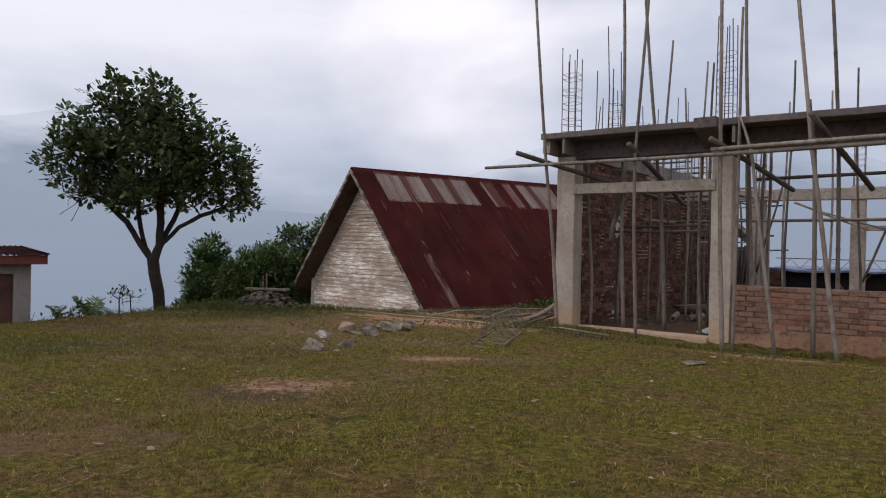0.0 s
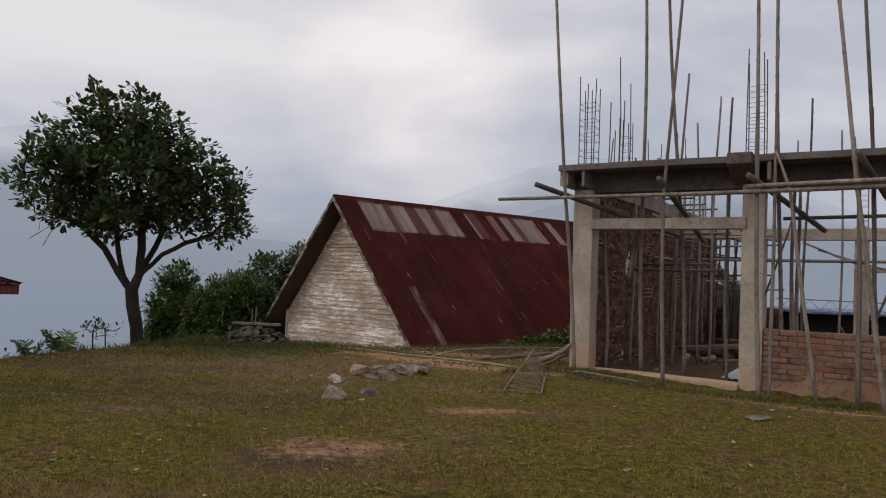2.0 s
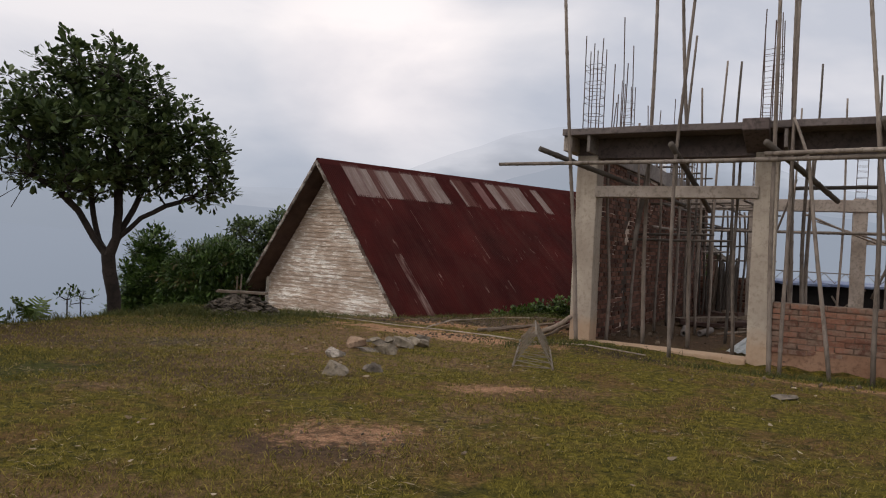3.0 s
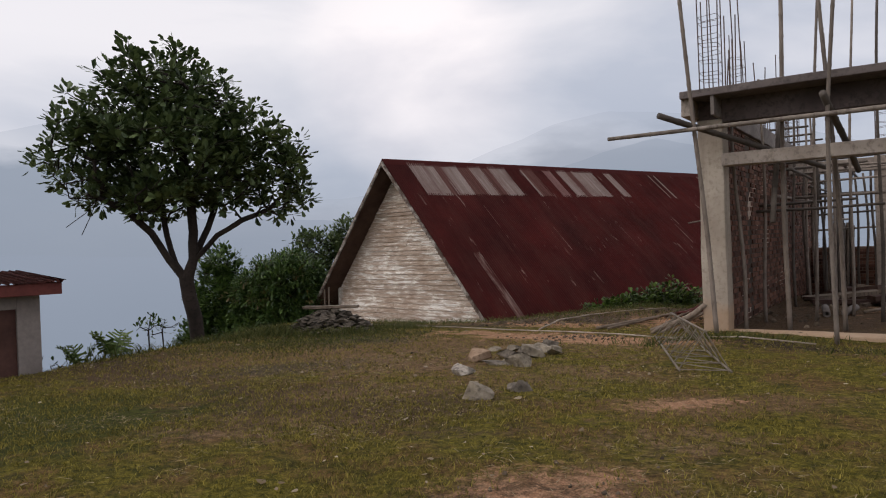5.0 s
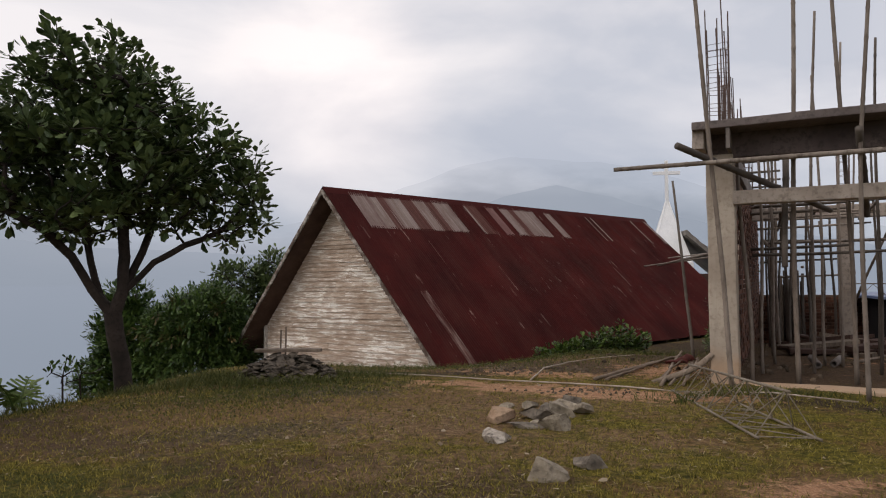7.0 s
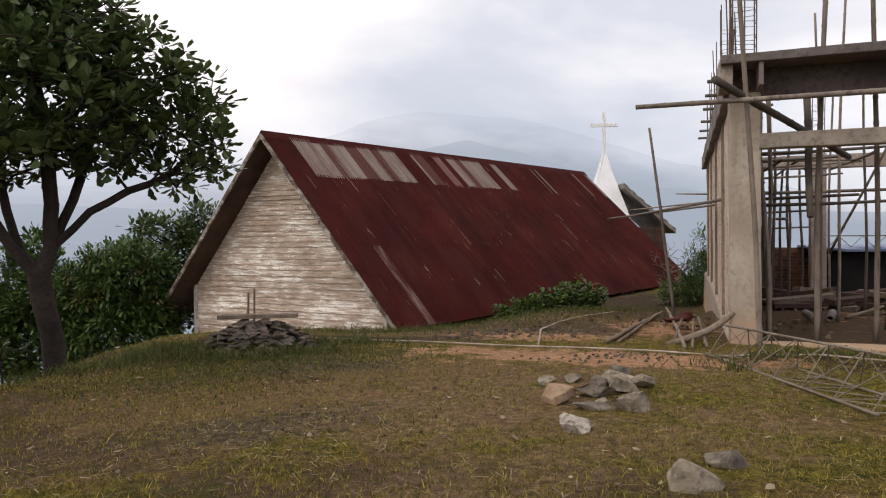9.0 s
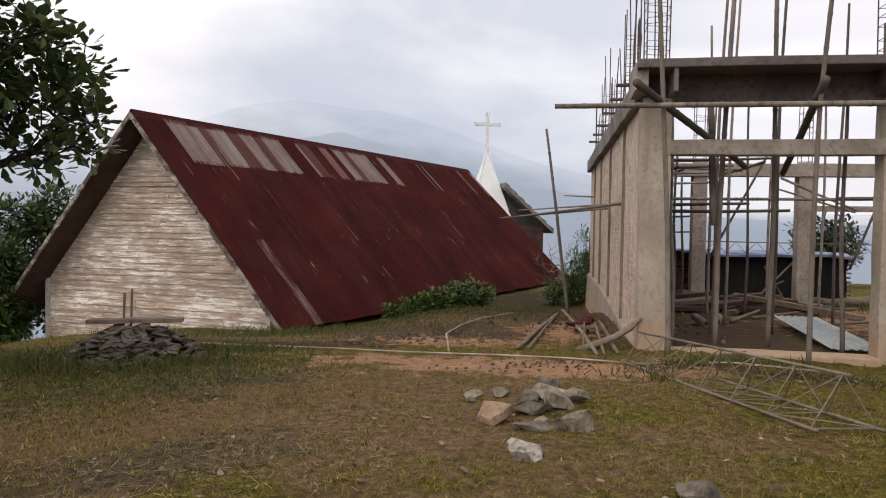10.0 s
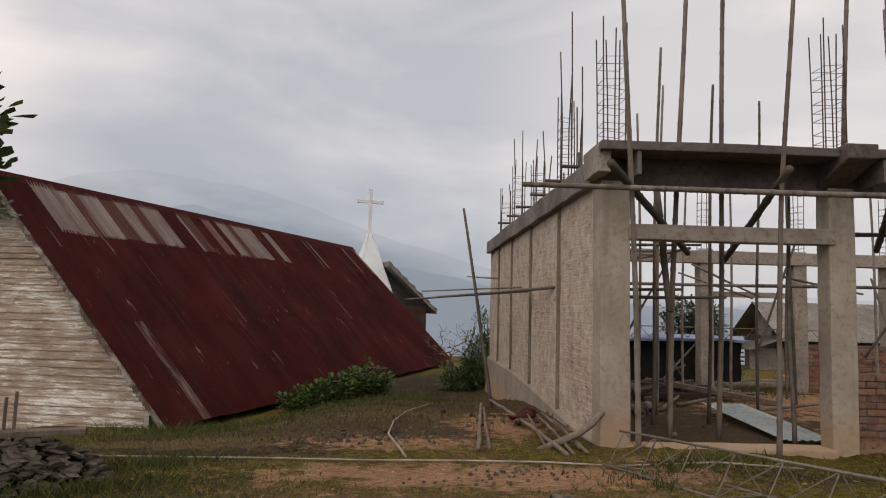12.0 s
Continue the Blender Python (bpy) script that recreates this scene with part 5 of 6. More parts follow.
def build_inner_clutter():
    bm = bmesh.new()
    ring, n = [], 12
    for y in (0.0, 0.55):
        ring.append([bm.verts.new((0.062 * math.cos(k * math.tau / n), y, 0.062 + 0.062 * math.sin(k * math.tau / n))) for k in range(n)])
    for y in (0.55, 0.0):
        ring.append([bm.verts.new((0.034 * math.cos(k * math.tau / n), y, 0.062 + 0.034 * math.sin(k * math.tau / n))) for k in range(n)])
    for r0, r1 in zip(ring, ring[1:] + ring[:1]):
        for k in range(n):
            bm.faces.new((r0[k], r0[(k + 1) % n], r1[(k + 1) % n], r1[k]))
    bmesh.ops.recalc_face_normals(bm, faces=bm.faces)
    pipe = part("concrete_pipe", bm, BEAM_CONCRETE, smooth=True, m=BM @ pose(1.38, 2.6, -0.07, 6, 0, 8))
    tagged(pipe, "short concrete pipe lying on the earth floor", "pipe", "pipes on the floor")
    copy_thing(pipe, BM @ pose(1.62, 2.9, -0.07, 4, 0, -14))
    for k, (s, d, l, turn) in enumerate(((1.9, 3.2, 1.8, 60), (2.4, 3.8, 2.2, 40), (2.1, 5.0, 2.0, 75), (3.0, 3.0, 2.4, 25), (1.0, 4.4, 2.0, 95), (3.2, 5.2, 1.6, 10))):
        z = foot(s, d) + 0.1
        c, sn = math.cos(radians(turn)), math.sin(radians(turn))
        bamboo([(s, d, z), (s + l * c, d + l * sn, z + 0.05)], 0.03, 0.024, TIMBER, "timber lying on the earth floor", "timber", "timber on the floor", seed=400 + k, wobble=0.01)
    rr = random.Random(15)
    for k in range(26):
        s, d = rr.uniform(1.3, 3.6), rr.uniform(4.6, 7.7)
        z = foot(s, d) + rr.uniform(0.08, 0.28)
        turn, l = rr.uniform(-40, 60), rr.uniform(0.7, 2.0)
        w, t = rr.uniform(0.05, 0.13), rr.uniform(0.02, 0.05)
        ob = part("scrap_board", worn_box(-l / 2, -w, -t, l / 2, w, t, 0.4, 0.006, 0.004, k), SOFFIT if k % 3 else TIMBER, m=BM @ pose(s, d, z, rr.uniform(-12, 12), rr.uniform(-10, 10), turn))
        tagged(ob, "dark scrap board lying in the heap before the store", "board", "scrap boards")
    for k in range(14):
        s, d = 0.75 + 0.09 * (k % 7) + rr.uniform(-0.03, 0.03), rr.uniform(9.5, 9.9)
        bamboo([(s, d, foot(s, d)), (s + rr.uniform(-0.05, 0.05), d + 0.35, rr.uniform(1.1, 1.6))], 0.04, 0.036, TIMBER if k % 4 == 0 else BAMBOO_DARK, "dark timber leaning upright against the rear wall", "timber", "timber against the rear wall", seed=430 + k, wobble=0.008)
    # pale tin sheet on the ground
    bm = bmesh.new()
    for i in range(25):
        for j in range(2):
            bm.verts.new((i * 0.027, j * 2.75, 0.010 * math.sin(i * 1.6) + (0.10 if j else 0.0)))
    bm.verts.ensure_lookup_table()
    for i in range(24):
        bm.faces.new([bm.verts[a] for a in (i * 2, i * 2 + 2, i * 2 + 3, i * 2 + 1)])
    bmesh.ops.solidify(bm, geom=bm.faces[:], thickness=0.003)
    tagged(part("tin_sheet", bm, TIN, m=pose(4.50, 12.3, 0.0, 0, 0, -37)), "pale corrugated tin sheet lying on the ground", "sheet")
    # low store covered with plastic sheet
    shed = empty("covered_store", BM @ Matrix.Translation((2.45, 8.0, 0)))
    tagged(shed, "low store hung with black plastic under a blue sheet", "shed")
    for name, dims, lab in (("front_sheet", (0, 0, -0.35, 3.05, 0.04, 0.97), "black plastic sheet"), ("end_sheet", (3.05, 0, -0.35, 3.1, 2.4, 0.97), "black plastic sheet")):
        bm = boxm(*dims)
        bmesh.ops.subdivide_edges(bm, edges=bm.edges[:], cuts=9, use_grid_fill=True)
        for v in bm.verts:
            v.co += noise.noise_vector(v.co * 3) * 0.035
        part(name, bm, TARP_BLACK, shed, lab, True)
    bm = boxm(-0.25, -0.25, 0.97, 3.25, 2.6, 1.02)
    bmesh.ops.subdivide_edges(bm, edges=bm.edges[:], cuts=11, use_grid_fill=True)
    for v in bm.verts:
        v.co.z += 0.05 * noise.noise(v.co * 2.1) - 0.03 * abs(v.co.y - 1.2)
        v.co += noise.noise_vector(v.co * 5) * 0.015
    part("roof_sheet", bm, TARP_BLUE, shed, "blue and white plastic roof sheet", True)
    for k in range(9):
        part("stacked_sheet", boxm(3.1, 0.1, 0.05 + k * 0.1, 3.22 + 0.02 * (k % 2), 1.6, 0.09 + k * 0.1, 0.004), TIN_ROOF, shed)
    for k, (a, c) in enumerate((((0.9, -0.1, -0.3), (2.0, -0.12, 0.9)), ((1.9, -0.1, -0.3), (1.3, -0.12, 0.7)), ((1.3, -0.2, 0.2), (1.7, -0.2, 0.38)))):
        part("strut", tube(bmesh.new(), [a, c], 0.022, 6), BAMBOO, shed)
    part("rail", tube(bmesh.new(), [(-0.1, -0.1, 1.25), (5.4, 0.0, 1.22)], 0.012, 6), GREY_STEEL, shed)
    for k in range(12):
        x = k * 0.45
        part("lattice_bar", tube(bmesh.new(), [(x, -0.1, 1.0), (x + 0.22, -0.1, 1.24), (x + 0.45, -0.1, 1.0)], 0.009, 5), GREY_STEEL, shed)


build_inner_clutter()


# ---- stones ----
def rock(seed, size, flat=0.75):
    rr = random.Random(seed)
    bm = bmesh.new()
    bmesh.ops.create_icosphere(bm, subdivisions=4, radius=1.0)
    planes = []
    for _ in range(14):
        n = Vector((rr.gauss(0, 1), rr.gauss(0, 1), rr.gauss(0, 1))).normalized()
        planes.append((n, rr.uniform(0.34, 0.56)))
    sx, sy = rr.uniform(0.8, 1.2), rr.uniform(0.75, 1.1)
    for v in bm.verts:
        for n, d in planes:
            k = v.co.dot(n) - d
            if k > 0:
                v.co -= n * k
        v.co += noise.noise_vector(v.co * 2.4 + Vector((seed, 0, 0))) * 0.03
        v.co = Vector((v.co.x * sx, v.co.y * sy, v.co.z * flat)) * size
    return bm


for k, (x, y, size, kind, flat, sink) in enumerate((
    (-1.30, 10.80, 0.185, "brown", 0.85, 0.6), (-0.86, 10.42, 0.185, "grey", 0.8, 0.6), (-1.52, 10.05, 0.205, "speck", 0.55, 0.5), (-1.40, 8.94, 0.20, "grey", 0.62, 0.4), (-1.03, 9.16, 0.21, "rough", 0.5, 0.35),
    (-1.02, 11.58, 0.10, "grey", 0.6, 0.5), (-0.83, 11.50, 0.14, "grey", 0.6, 0.5), (-0.72, 11.22, 0.17, "dark", 0.6, 0.5), (-0.36, 11.48, 0.17, "dark", 0.8, 0.6), (-0.66, 10.98, 0.20, "grey", 0.7, 0.7),
    (-0.38, 11.08, 0.19, "grey", 0.65, 0.6), (-1.12, 10.56, 0.17, "dark", 0.4, 0.4), (-0.92, 10.92, 0.16, "dark", 0.7, 0.6), (-0.52, 11.32, 0.16, "grey", 0.75, 0.7), (-1.13, 11.45, 0.07, "dark", 0.6, 0.5), (-1.0, 10.66, 0.08, "grey", 0.5, 0.4),
    (3.1, 8.35, 0.16, "dark", 0.35, 0.4), (3.3, 8.42, 0.09, "grey", 0.5, 0.4),
)):
    mats = {"brown": ROCK_BROWN, "grey": ROCK, "speck": ROCK_SPECK, "dark": ROCK_DARK, "rough": ROCK_DARK}
    labs = {"brown": "rounded brown stone in the heap on the lawn", "grey": "broken pale grey stone on the lawn", "speck": "speckled black and white stone on the lawn", "dark": "dark grey broken stone in the heap on the lawn", "rough": "flat dark stone lying on the lawn"}
    size, flat = size * 1.12, flat * 0.86
    ob = part("stone", rock(500 + k, size, flat), mats[kind], m=pose(x, y, rough_z(x, y) + size * flat * sink * 0.75, 0, 0, k * 67))
    tagged(ob, labs[kind], "stone", "stones on the lawn")


def build_slate_pile():
    p = empty("slate_pile", Matrix.Translation((-3.5, 14.35, ground_z(-3.5, 14.35))))
    tagged(p, "heap of broken dark slates with a plank on top", "stone heap")
    rr = random.Random(4)
    kinds = []
    for k in range(6):
        bm = rock(600 + k, 0.10, 0.38)
        me = bpy.data.meshes.new("slate")
        bm.to_mesh(me)
        bm.free()
        me.materials.append(SLATE)
        kinds.append(me)
    for k in range(290):
        a, r = rr.uniform(0, math.tau), math.sqrt(rr.random())
        x, y = r * math.cos(a) * 0.68, r * math.sin(a) * 0.45
        h = 0.32 * max(0.0, 1 - r ** 2.2)
        mesh_object("slate", rr.choice(kinds), p, pose(x, y, h * rr.uniform(0.6, 1.0) + 0.03, rr.uniform(-28, 28), rr.uniform(-28, 28), rr.uniform(0, 360)))
    part("plank", worn_box(-0.46, -0.1, 0.37, 0.46, 0.06, 0.415, 0.2, 0.008, 0.005, 2), TIMBER, p, "old brown plank", m=pose(0.02, 0.05, 0.0, 0, 0, -12))
    for x, h in ((-0.10, 0.30), (-0.03, 0.36)):
        part("stake", tube(bmesh.new(), [(x, 0.12, 0.25), (x + 0.01, 0.12, 0.46 + h * 0.7)], 0.014, 6), TIMBER, p)


build_slate_pile()


# ---- trees and bushes ----
def leaf_faces(bm, p, direction, up, length, width):
    side = direction.cross(up)
    if side.length < 0.01:
        side = Vector((1, 0, 0))
    side.normalize()
    nrm = side.cross(direction).normalized()
    b = p + direction * length - nrm * length * 0.10
    c = [p + direction * length * t + side * width * w * k - nrm * (width * abs(w) * 0.3 + length * 0.1 * t * t) for k in (1, -1) for t, w in ((0.36, 0.34), (0.74, 0.5))]
    v = [bm.verts.new(q) for q in (p, c[0], c[1], b, c[3], c[2])]
    bm.faces.new((v[0], v[1], v[2], v[3]))
    bm.faces.new((v[0], v[3], v[4], v[5]))


def unit(rr):
    v = Vector((rr.gauss(0, 1), rr.gauss(0, 1), rr.gauss(0, 1)))
    return v.normalized()


def grow(name, label, base, limbs, lobes, tips, per_tip, leaf, leaf_mat, seed, trunk_r, spread=0.16, shell=0.45, cat="tree", droop=0.0, min_r=0.006, bark=None, accent=None):
    """A tree: limbs as polylines from the base, twigs grown to tips spread through ellipsoid lobes, and rosettes of leaves round the tips."""
    rr = random.Random(seed)
    tree = empty(name, Matrix.Translation(base))
    tagged(tree, label, cat)
    nodes, parent, load = [], [], []

    def add(p, q):
        nodes.append(Vector(p))
        parent.append(q)
        load.append(0)
        return len(nodes) - 1

    root = add((0, 0, -0.25), -1)
    index = {}
    for key, start, pts in limbs:
        q = index[start] if start else root
        for i, p in enumerate(pts):
            steps = max(1, int((Vector(p) - nodes[q]).length / 0.22))
            a = nodes[q].copy()
            for k in range(1, steps + 1):
                t = k / steps
                wob = unit(rr) * 0.018 if k < steps else Vector()
                q = add(a.lerp(Vector(p), t) + wob, q)
        index[key] = q
    total = sum(l[1][0] * l[1][1] * l[1][2] for l in lobes)
    ends = []
    for c, r in lobes:
        n = int(tips * r[0] * r[1] * r[2] / total)
        for _ in range(n):
            d = unit(rr)
            f = shell + (1 - shell) * rr.random() ** 0.7
            p = Vector(c) + Vector((d.x * r[0], d.y * r[1], d.z * r[2])) * f
            p += noise.noise_vector(p * 1.3) * 0.22
            ends.append(p)
    ends.sort(key=lambda p: min((p - n).length for n in nodes))
    arr = np.array([tuple(n) for n in nodes])
    tips_at = []
    for p in ends:
        dist = np.linalg.norm(arr - np.array(p), axis=1) + np.maximum(0, arr[:, 2] - p.z) * 1.2
        q = int(np.argmin(dist))
        a = nodes[q].copy()
        steps = max(1, min(6, int((p - a).length / 0.25)))
        for k in range(1, steps + 1):
            t = k / steps
            mid = a.lerp(p, t) + Vector((0, 0, 0.12 * math.sin(t * math.pi) * (p - a).length * -0.5)) + (unit(rr) * 0.03 if k < steps else Vector())
            q = add(mid, q)
            arr = np.vstack([arr, np.array(tuple(mid))])
        tips_at.append((p, (p - a).normalized() if (p - a).length > 0.01 else Vector((0, 0, 1)), q))
    for _, _, q in tips_at:
        while q >= 0:
            load[q] += 1
            q = parent[q]
    top = max(load)
    rad = [max(min_r, trunk_r * (l / top) ** 0.46) for l in load]
    wood = bmesh.new()
    for i in range(1, len(nodes)):
        q = parent[i]
        a, c = nodes[q], nodes[i]
        if (c - a).length < 0.004:
            continue
        r_a = min(rad[q], rad[i] * 1.35) if load[q] > load[i] * 1.6 else rad[q]
        tube(wood, [a, a.lerp(c, 0.5), c + (c - a).normalized() * rad[i] * 0.35], [r_a, (r_a + rad[i]) / 2, rad[i]], 10 if rad[i] > 0.03 else 5, False)
    tr = part("trunk", wood, bark or BARK, tree, "", True)
    crown, extra = bmesh.new(), bmesh.new()
    for p, d, _ in tips_at:
        n = int(per_tip * rr.uniform(0.6, 1.3))
        tgt = extra if accent and rr.random() < accent[1](p) else crown
        for _ in range(n):
            o = unit(rr)
            dirn = (d * 0.55 + o * 0.95 + Vector((0, 0, 0.25 - droop))).normalized()
            q = p + o * spread * rr.uniform(0.1, 1.0)
            l = leaf[0] * rr.uniform(0.65, 1.2)
            leaf_faces(tgt, q, dirn, (Vector((0, 0, 1)) + o * 0.6).normalized(), l, l * leaf[1])
    part("crown", crown, leaf_mat, tree)
    if accent:
        part("young_leaves", extra, accent[0], tree, "brownish young leaves")
    return tree


# side and depth directions as the crown spreads along the hill edge
TX, TY = Vector((0.93, 0.37, 0)), Vector((-0.37, 0.93, 0))


def tp(a, b, z):
    v = TX * a + TY * b
    return (v.x, v.y, z)


grow("jackfruit_tree", "broad dark green jackfruit tree with forked trunk at the hill edge", (-5.60, 14.16, 0.0),
     [("fork", None, [tp(-0.02, 0, 0.35), tp(-0.10, 0, 0.72), tp(-0.13, 0, 0.98)]),
      ("left", "fork", [tp(-0.38, 0.05, 1.32), tp(-0.62, 0.0, 1.75), tp(-0.95, -0.1, 2.1), tp(-1.35, -0.15, 2.3)]),
      ("left2", "fork", [tp(-0.28, 0.1, 1.25), tp(-0.42, 0.25, 1.9), tp(-0.5, 0.4, 2.7)]),
      ("mid", "fork", [tp(-0.02, -0.02, 1.3), tp(0.0, 0.0, 1.75), tp(-0.05, 0.05, 2.6), tp(-0.25, 0.0, 3.6), tp(-0.4, 0.0, 4.3)]),
      ("right", "fork", [tp(0.02, -0.03, 1.32), tp(0.35, -0.1, 1.68), tp(0.75, -0.1, 1.92), tp(1.2, 0.0, 2.1), tp(1.5, 0.0, 2.4)]),
      ("right2", "fork", [tp(0.1, 0.05, 1.55), tp(0.35, 0.3, 2.1), tp(0.6, 0.4, 2.9)]),
      ("front", "mid", [tp(-0.1, -0.5, 4.0)]),
      ("twig", "left", [tp(-1.52, -0.2, 2.06), tp(-1.78, -0.2, 1.86)]), ("twig2", "left", [tp(-1.46, -0.2, 2.0), tp(-1.58, -0.2, 1.74)])],
     [(tp(-0.30, 0, 4.02), (0.86, 0.85, 0.68)), (tp(-1.20, 0, 3.48), (0.78, 0.85, 0.86)), (tp(-1.42, 0, 2.72), (0.74, 0.85, 0.70)), (tp(0.36, 0, 3.46), (0.88, 0.95, 0.66)), (tp(0.98, 0, 3.05), (0.80, 0.85, 0.58)), (tp(1.30, 0, 2.72), (0.80, 0.80, 0.58)), (tp(1.36, 0, 2.36), (0.66, 0.75, 0.46)),
      (tp(-0.30, 0, 3.0), (1.30, 1.25, 0.98)), (tp(-0.4, 0, 2.36), (1.35, 1.05, 0.42)), (tp(-0.88, 0, 4.12), (0.56, 0.7, 0.46)), (tp(0.12, 0, 4.10), (0.46, 0.5, 0.42))],
     1020, 13, (0.142, 0.60), LEAF, 21, 0.116, 0.125, 0.36)

grow("mango_tree", "dense rounded mango tree on the slope below the lawn edge", (-6.9, 26.6, -2.1),
     [("a", None, [(0, 0, 1.0), (0.5, 0, 1.8)]), ("b", None, [(-0.3, 0, 0.9), (-0.8, 0.1, 1.7)])],
     [((0.15, 0, 2.25), (1.30, 1.2, 1.15)), ((0.95, 0.1, 1.7), (0.75, 1.0, 0.95)), ((-0.95, 0, 1.75), (0.9, 1.0, 1.0)), ((0.1, -0.5, 1.15), (1.45, 1.0, 0.8))],
     1250, 26, (0.185, 0.32), LEAF_MANGO, 31, 0.12, 0.24, 0.66, droop=0.55, accent=(LEAF_BROWN, lambda p: 0.14 if p.x < -0.2 and p.z > 1.6 else 0.02))
grow("young_tree", "young broad-leaved tree on the valley slope", (-9.3, 27.3, -2.9),
     [("a", None, [(0, 0, 1.8), (0.05, 0, 3.2)])],
     [((0.1, 0, 3.7), (0.65, 0.6, 0.75)), ((0.1, 0, 2.7), (1.1, 1.0, 1.1)), ((0.2, -0.2, 1.4), (1.5, 1.0, 1.0))],
     640, 18, (0.20, 0.48), LEAF_MANGO, 33, 0.08, 0.22, 0.5)
grow("shade_tree", "leafy tree beside the hall eave", (-6.2, 28.6, -2.3),
     [("a", None, [(0, 0, 2.2), (0.3, 0.1, 3.0)]), ("b", "a", [(1.0, 0.2, 3.8)])],
     [((0.4, 0, 3.5), (1.4, 1.2, 1.0)), ((1.2, 0.1, 4.0), (0.9, 0.9, 0.75)), ((-0.5, 0, 2.6), (1.2, 1.0, 1.0)), ((0.2, -0.3, 1.6), (1.6, 1.0, 0.9))],
     560, 14, (0.20, 0.48), LEAF, 35, 0.12, 0.22, 0.45)
for k, (x, y, w, h) in enumerate(((2.7, 22.0, 0.45, 0.30), (3.4, 22.35, 0.6, 0.42), (4.1, 22.7, 0.7, 0.52), (4.8, 23.0, 0.6, 0.66), (5.4, 23.3, 0.5, 0.46))):
    grow("leafy_bush", "bright green low bush along the roof eave", (x, y, ground_z(x, y)), [("a", None, [(0, 0, 0.15)])],
         [((0, 0, h * 0.6), (w, 0.5, h * 0.62)), ((0.25, 0, h), (w * 0.4, 0.35, h * 0.45)), ((-0.3, 0, h * 0.8), (w * 0.35, 0.3, h * 0.4))], 85, 8, (0.135, 0.62), LEAF_BUSH, 60 + k, 0.02, 0.13, 0.3, "bush")
for k, (x, y, w, h, tips) in enumerate(((9.15, 23.3, 0.22, 2.0, 130), (8.85, 23.6, 0.30, 1.25, 110), (9.5, 24.2, 0.34, 1.4, 110), (8.4, 23.9, 0.35, 0.6, 70))):
    grow("shrub", "straggling dark green shrub behind the side wall", (x, y, ground_z(x, y)), [("a", None, [(0, 0, 0.5), (0.05, 0, h)])],
         [((0, 0, 0.5 * h + 0.15), (w, 0.4, 0.55 * h)), ((0, 0, 0.35 * h), (w * 1.3, 0.5, 0.35 * h))], tips, 9, (0.20, 0.16), LEAF_MANGO, 70 + k, 0.03, 0.12, 0.3, "shrub")
grow("far_tree", "rounded tree behind the building", (23.0, 25.7, -1.0), [("a", None, [(0, 0, 1.6), (0.2, 0, 2.4)])],
     [((0, 0, 2.4), (1.5, 1.2, 0.9)), ((0.9, 0, 1.8), (1.2, 1.0, 0.8)), ((-0.6, 0, 1.7), (1.0, 1.0, 0.7))], 240, 12, (0.22, 0.5), LEAF_FAR, 81, 0.1, 0.25, 0.4)
# bare bush with thin grey twigs behind the hall
grow("bare_shrub", "leafless grey shrub beyond the hall", (11.0, 27.2, -0.9), [("a", None, [(0, 0, 0.6)])], [((0, 0, 1.2), (1.3, 0.8, 0.8))], 130, 1, (0.08, 0.4), LEAF_FAR, 85, 0.04, 0.1, 0.3, "shrub", bark=MORTAR)


def plantain(name, label, x, y, leaves, size, seed):
    rr = random.Random(seed)
    root = empty(name, Matrix.Translation((x, y, ground_z(x, y) - 0.05)))
    tagged(root, label, "plant")
    for k in range(leaves):
        a = rr.uniform(0, math.tau)
        bm = bmesh.new()
        out = Vector((math.cos(a), math.sin(a), 0))
        side = Vector((-out.y, out.x, 0))
        h, reach = size * rr.uniform(0.7, 1.1), size * rr.uniform(0.25, 0.55)
        rib = [out * reach * (i / 16) ** 1.4 + Vector((0, 0, h * (i / 16 - 0.28 * (i / 16) ** 2))) for i in range(17)]
        for i in range(4, 16):
            t = i / 16
            w = size * 0.27 * math.sin(math.pi * min(1.0, (t - 0.2) / 0.8) ** 0.8) + 0.012
            for k2 in (-1, 1):
                # torn strip beside the midrib
                o = side * k2 * w * rr.uniform(0.85, 1.1) + (rib[i + 1] - rib[i]) * rr.uniform(0.7, 1.2) + Vector((0, 0, w * rr.uniform(-0.5, 0.5)))
                q = rib[i].lerp(rib[i + 1], rr.uniform(0.75, 1.0))
                bm.faces.new([bm.verts.new(c) for c in (rib[i], q, q + o * 0.95, rib[i] + o)])
        tube(bm, rib, [0.012 * (1 - 0.8 * i / 16) * size / 0.6 for i in range(17)], 5)
        part("leaf", bm, LEAF_BANANA, root)


plantain("banana_plant", "young banana plant with torn broad leaves at the lawn edge", -6.45, 13.1, 5, 0.72, 3)
plantain("banana_plant", "young banana plant with torn broad leaves at the lawn edge", -6.85, 12.95, 5, 0.64, 5)
for k, (x, y, h) in enumerate(((-6.15, 13.6, 0.62), (-6.0, 13.75, 0.5), (-7.25, 12.6, 0.4))):
    grow("weed", "tall thin weed at the lawn edge", (x, y, ground_z(x, y)), [("a", None, [(0, 0, h * 0.6), (0.05, 0, h)])], [((0, 0, h * 0.85), (0.22, 0.2, 0.16))], 12, 4, (0.085, 0.5), LEAF_MANGO, 90 + k, 0.012, 0.08, 0.4, "weed", min_r=0.004)


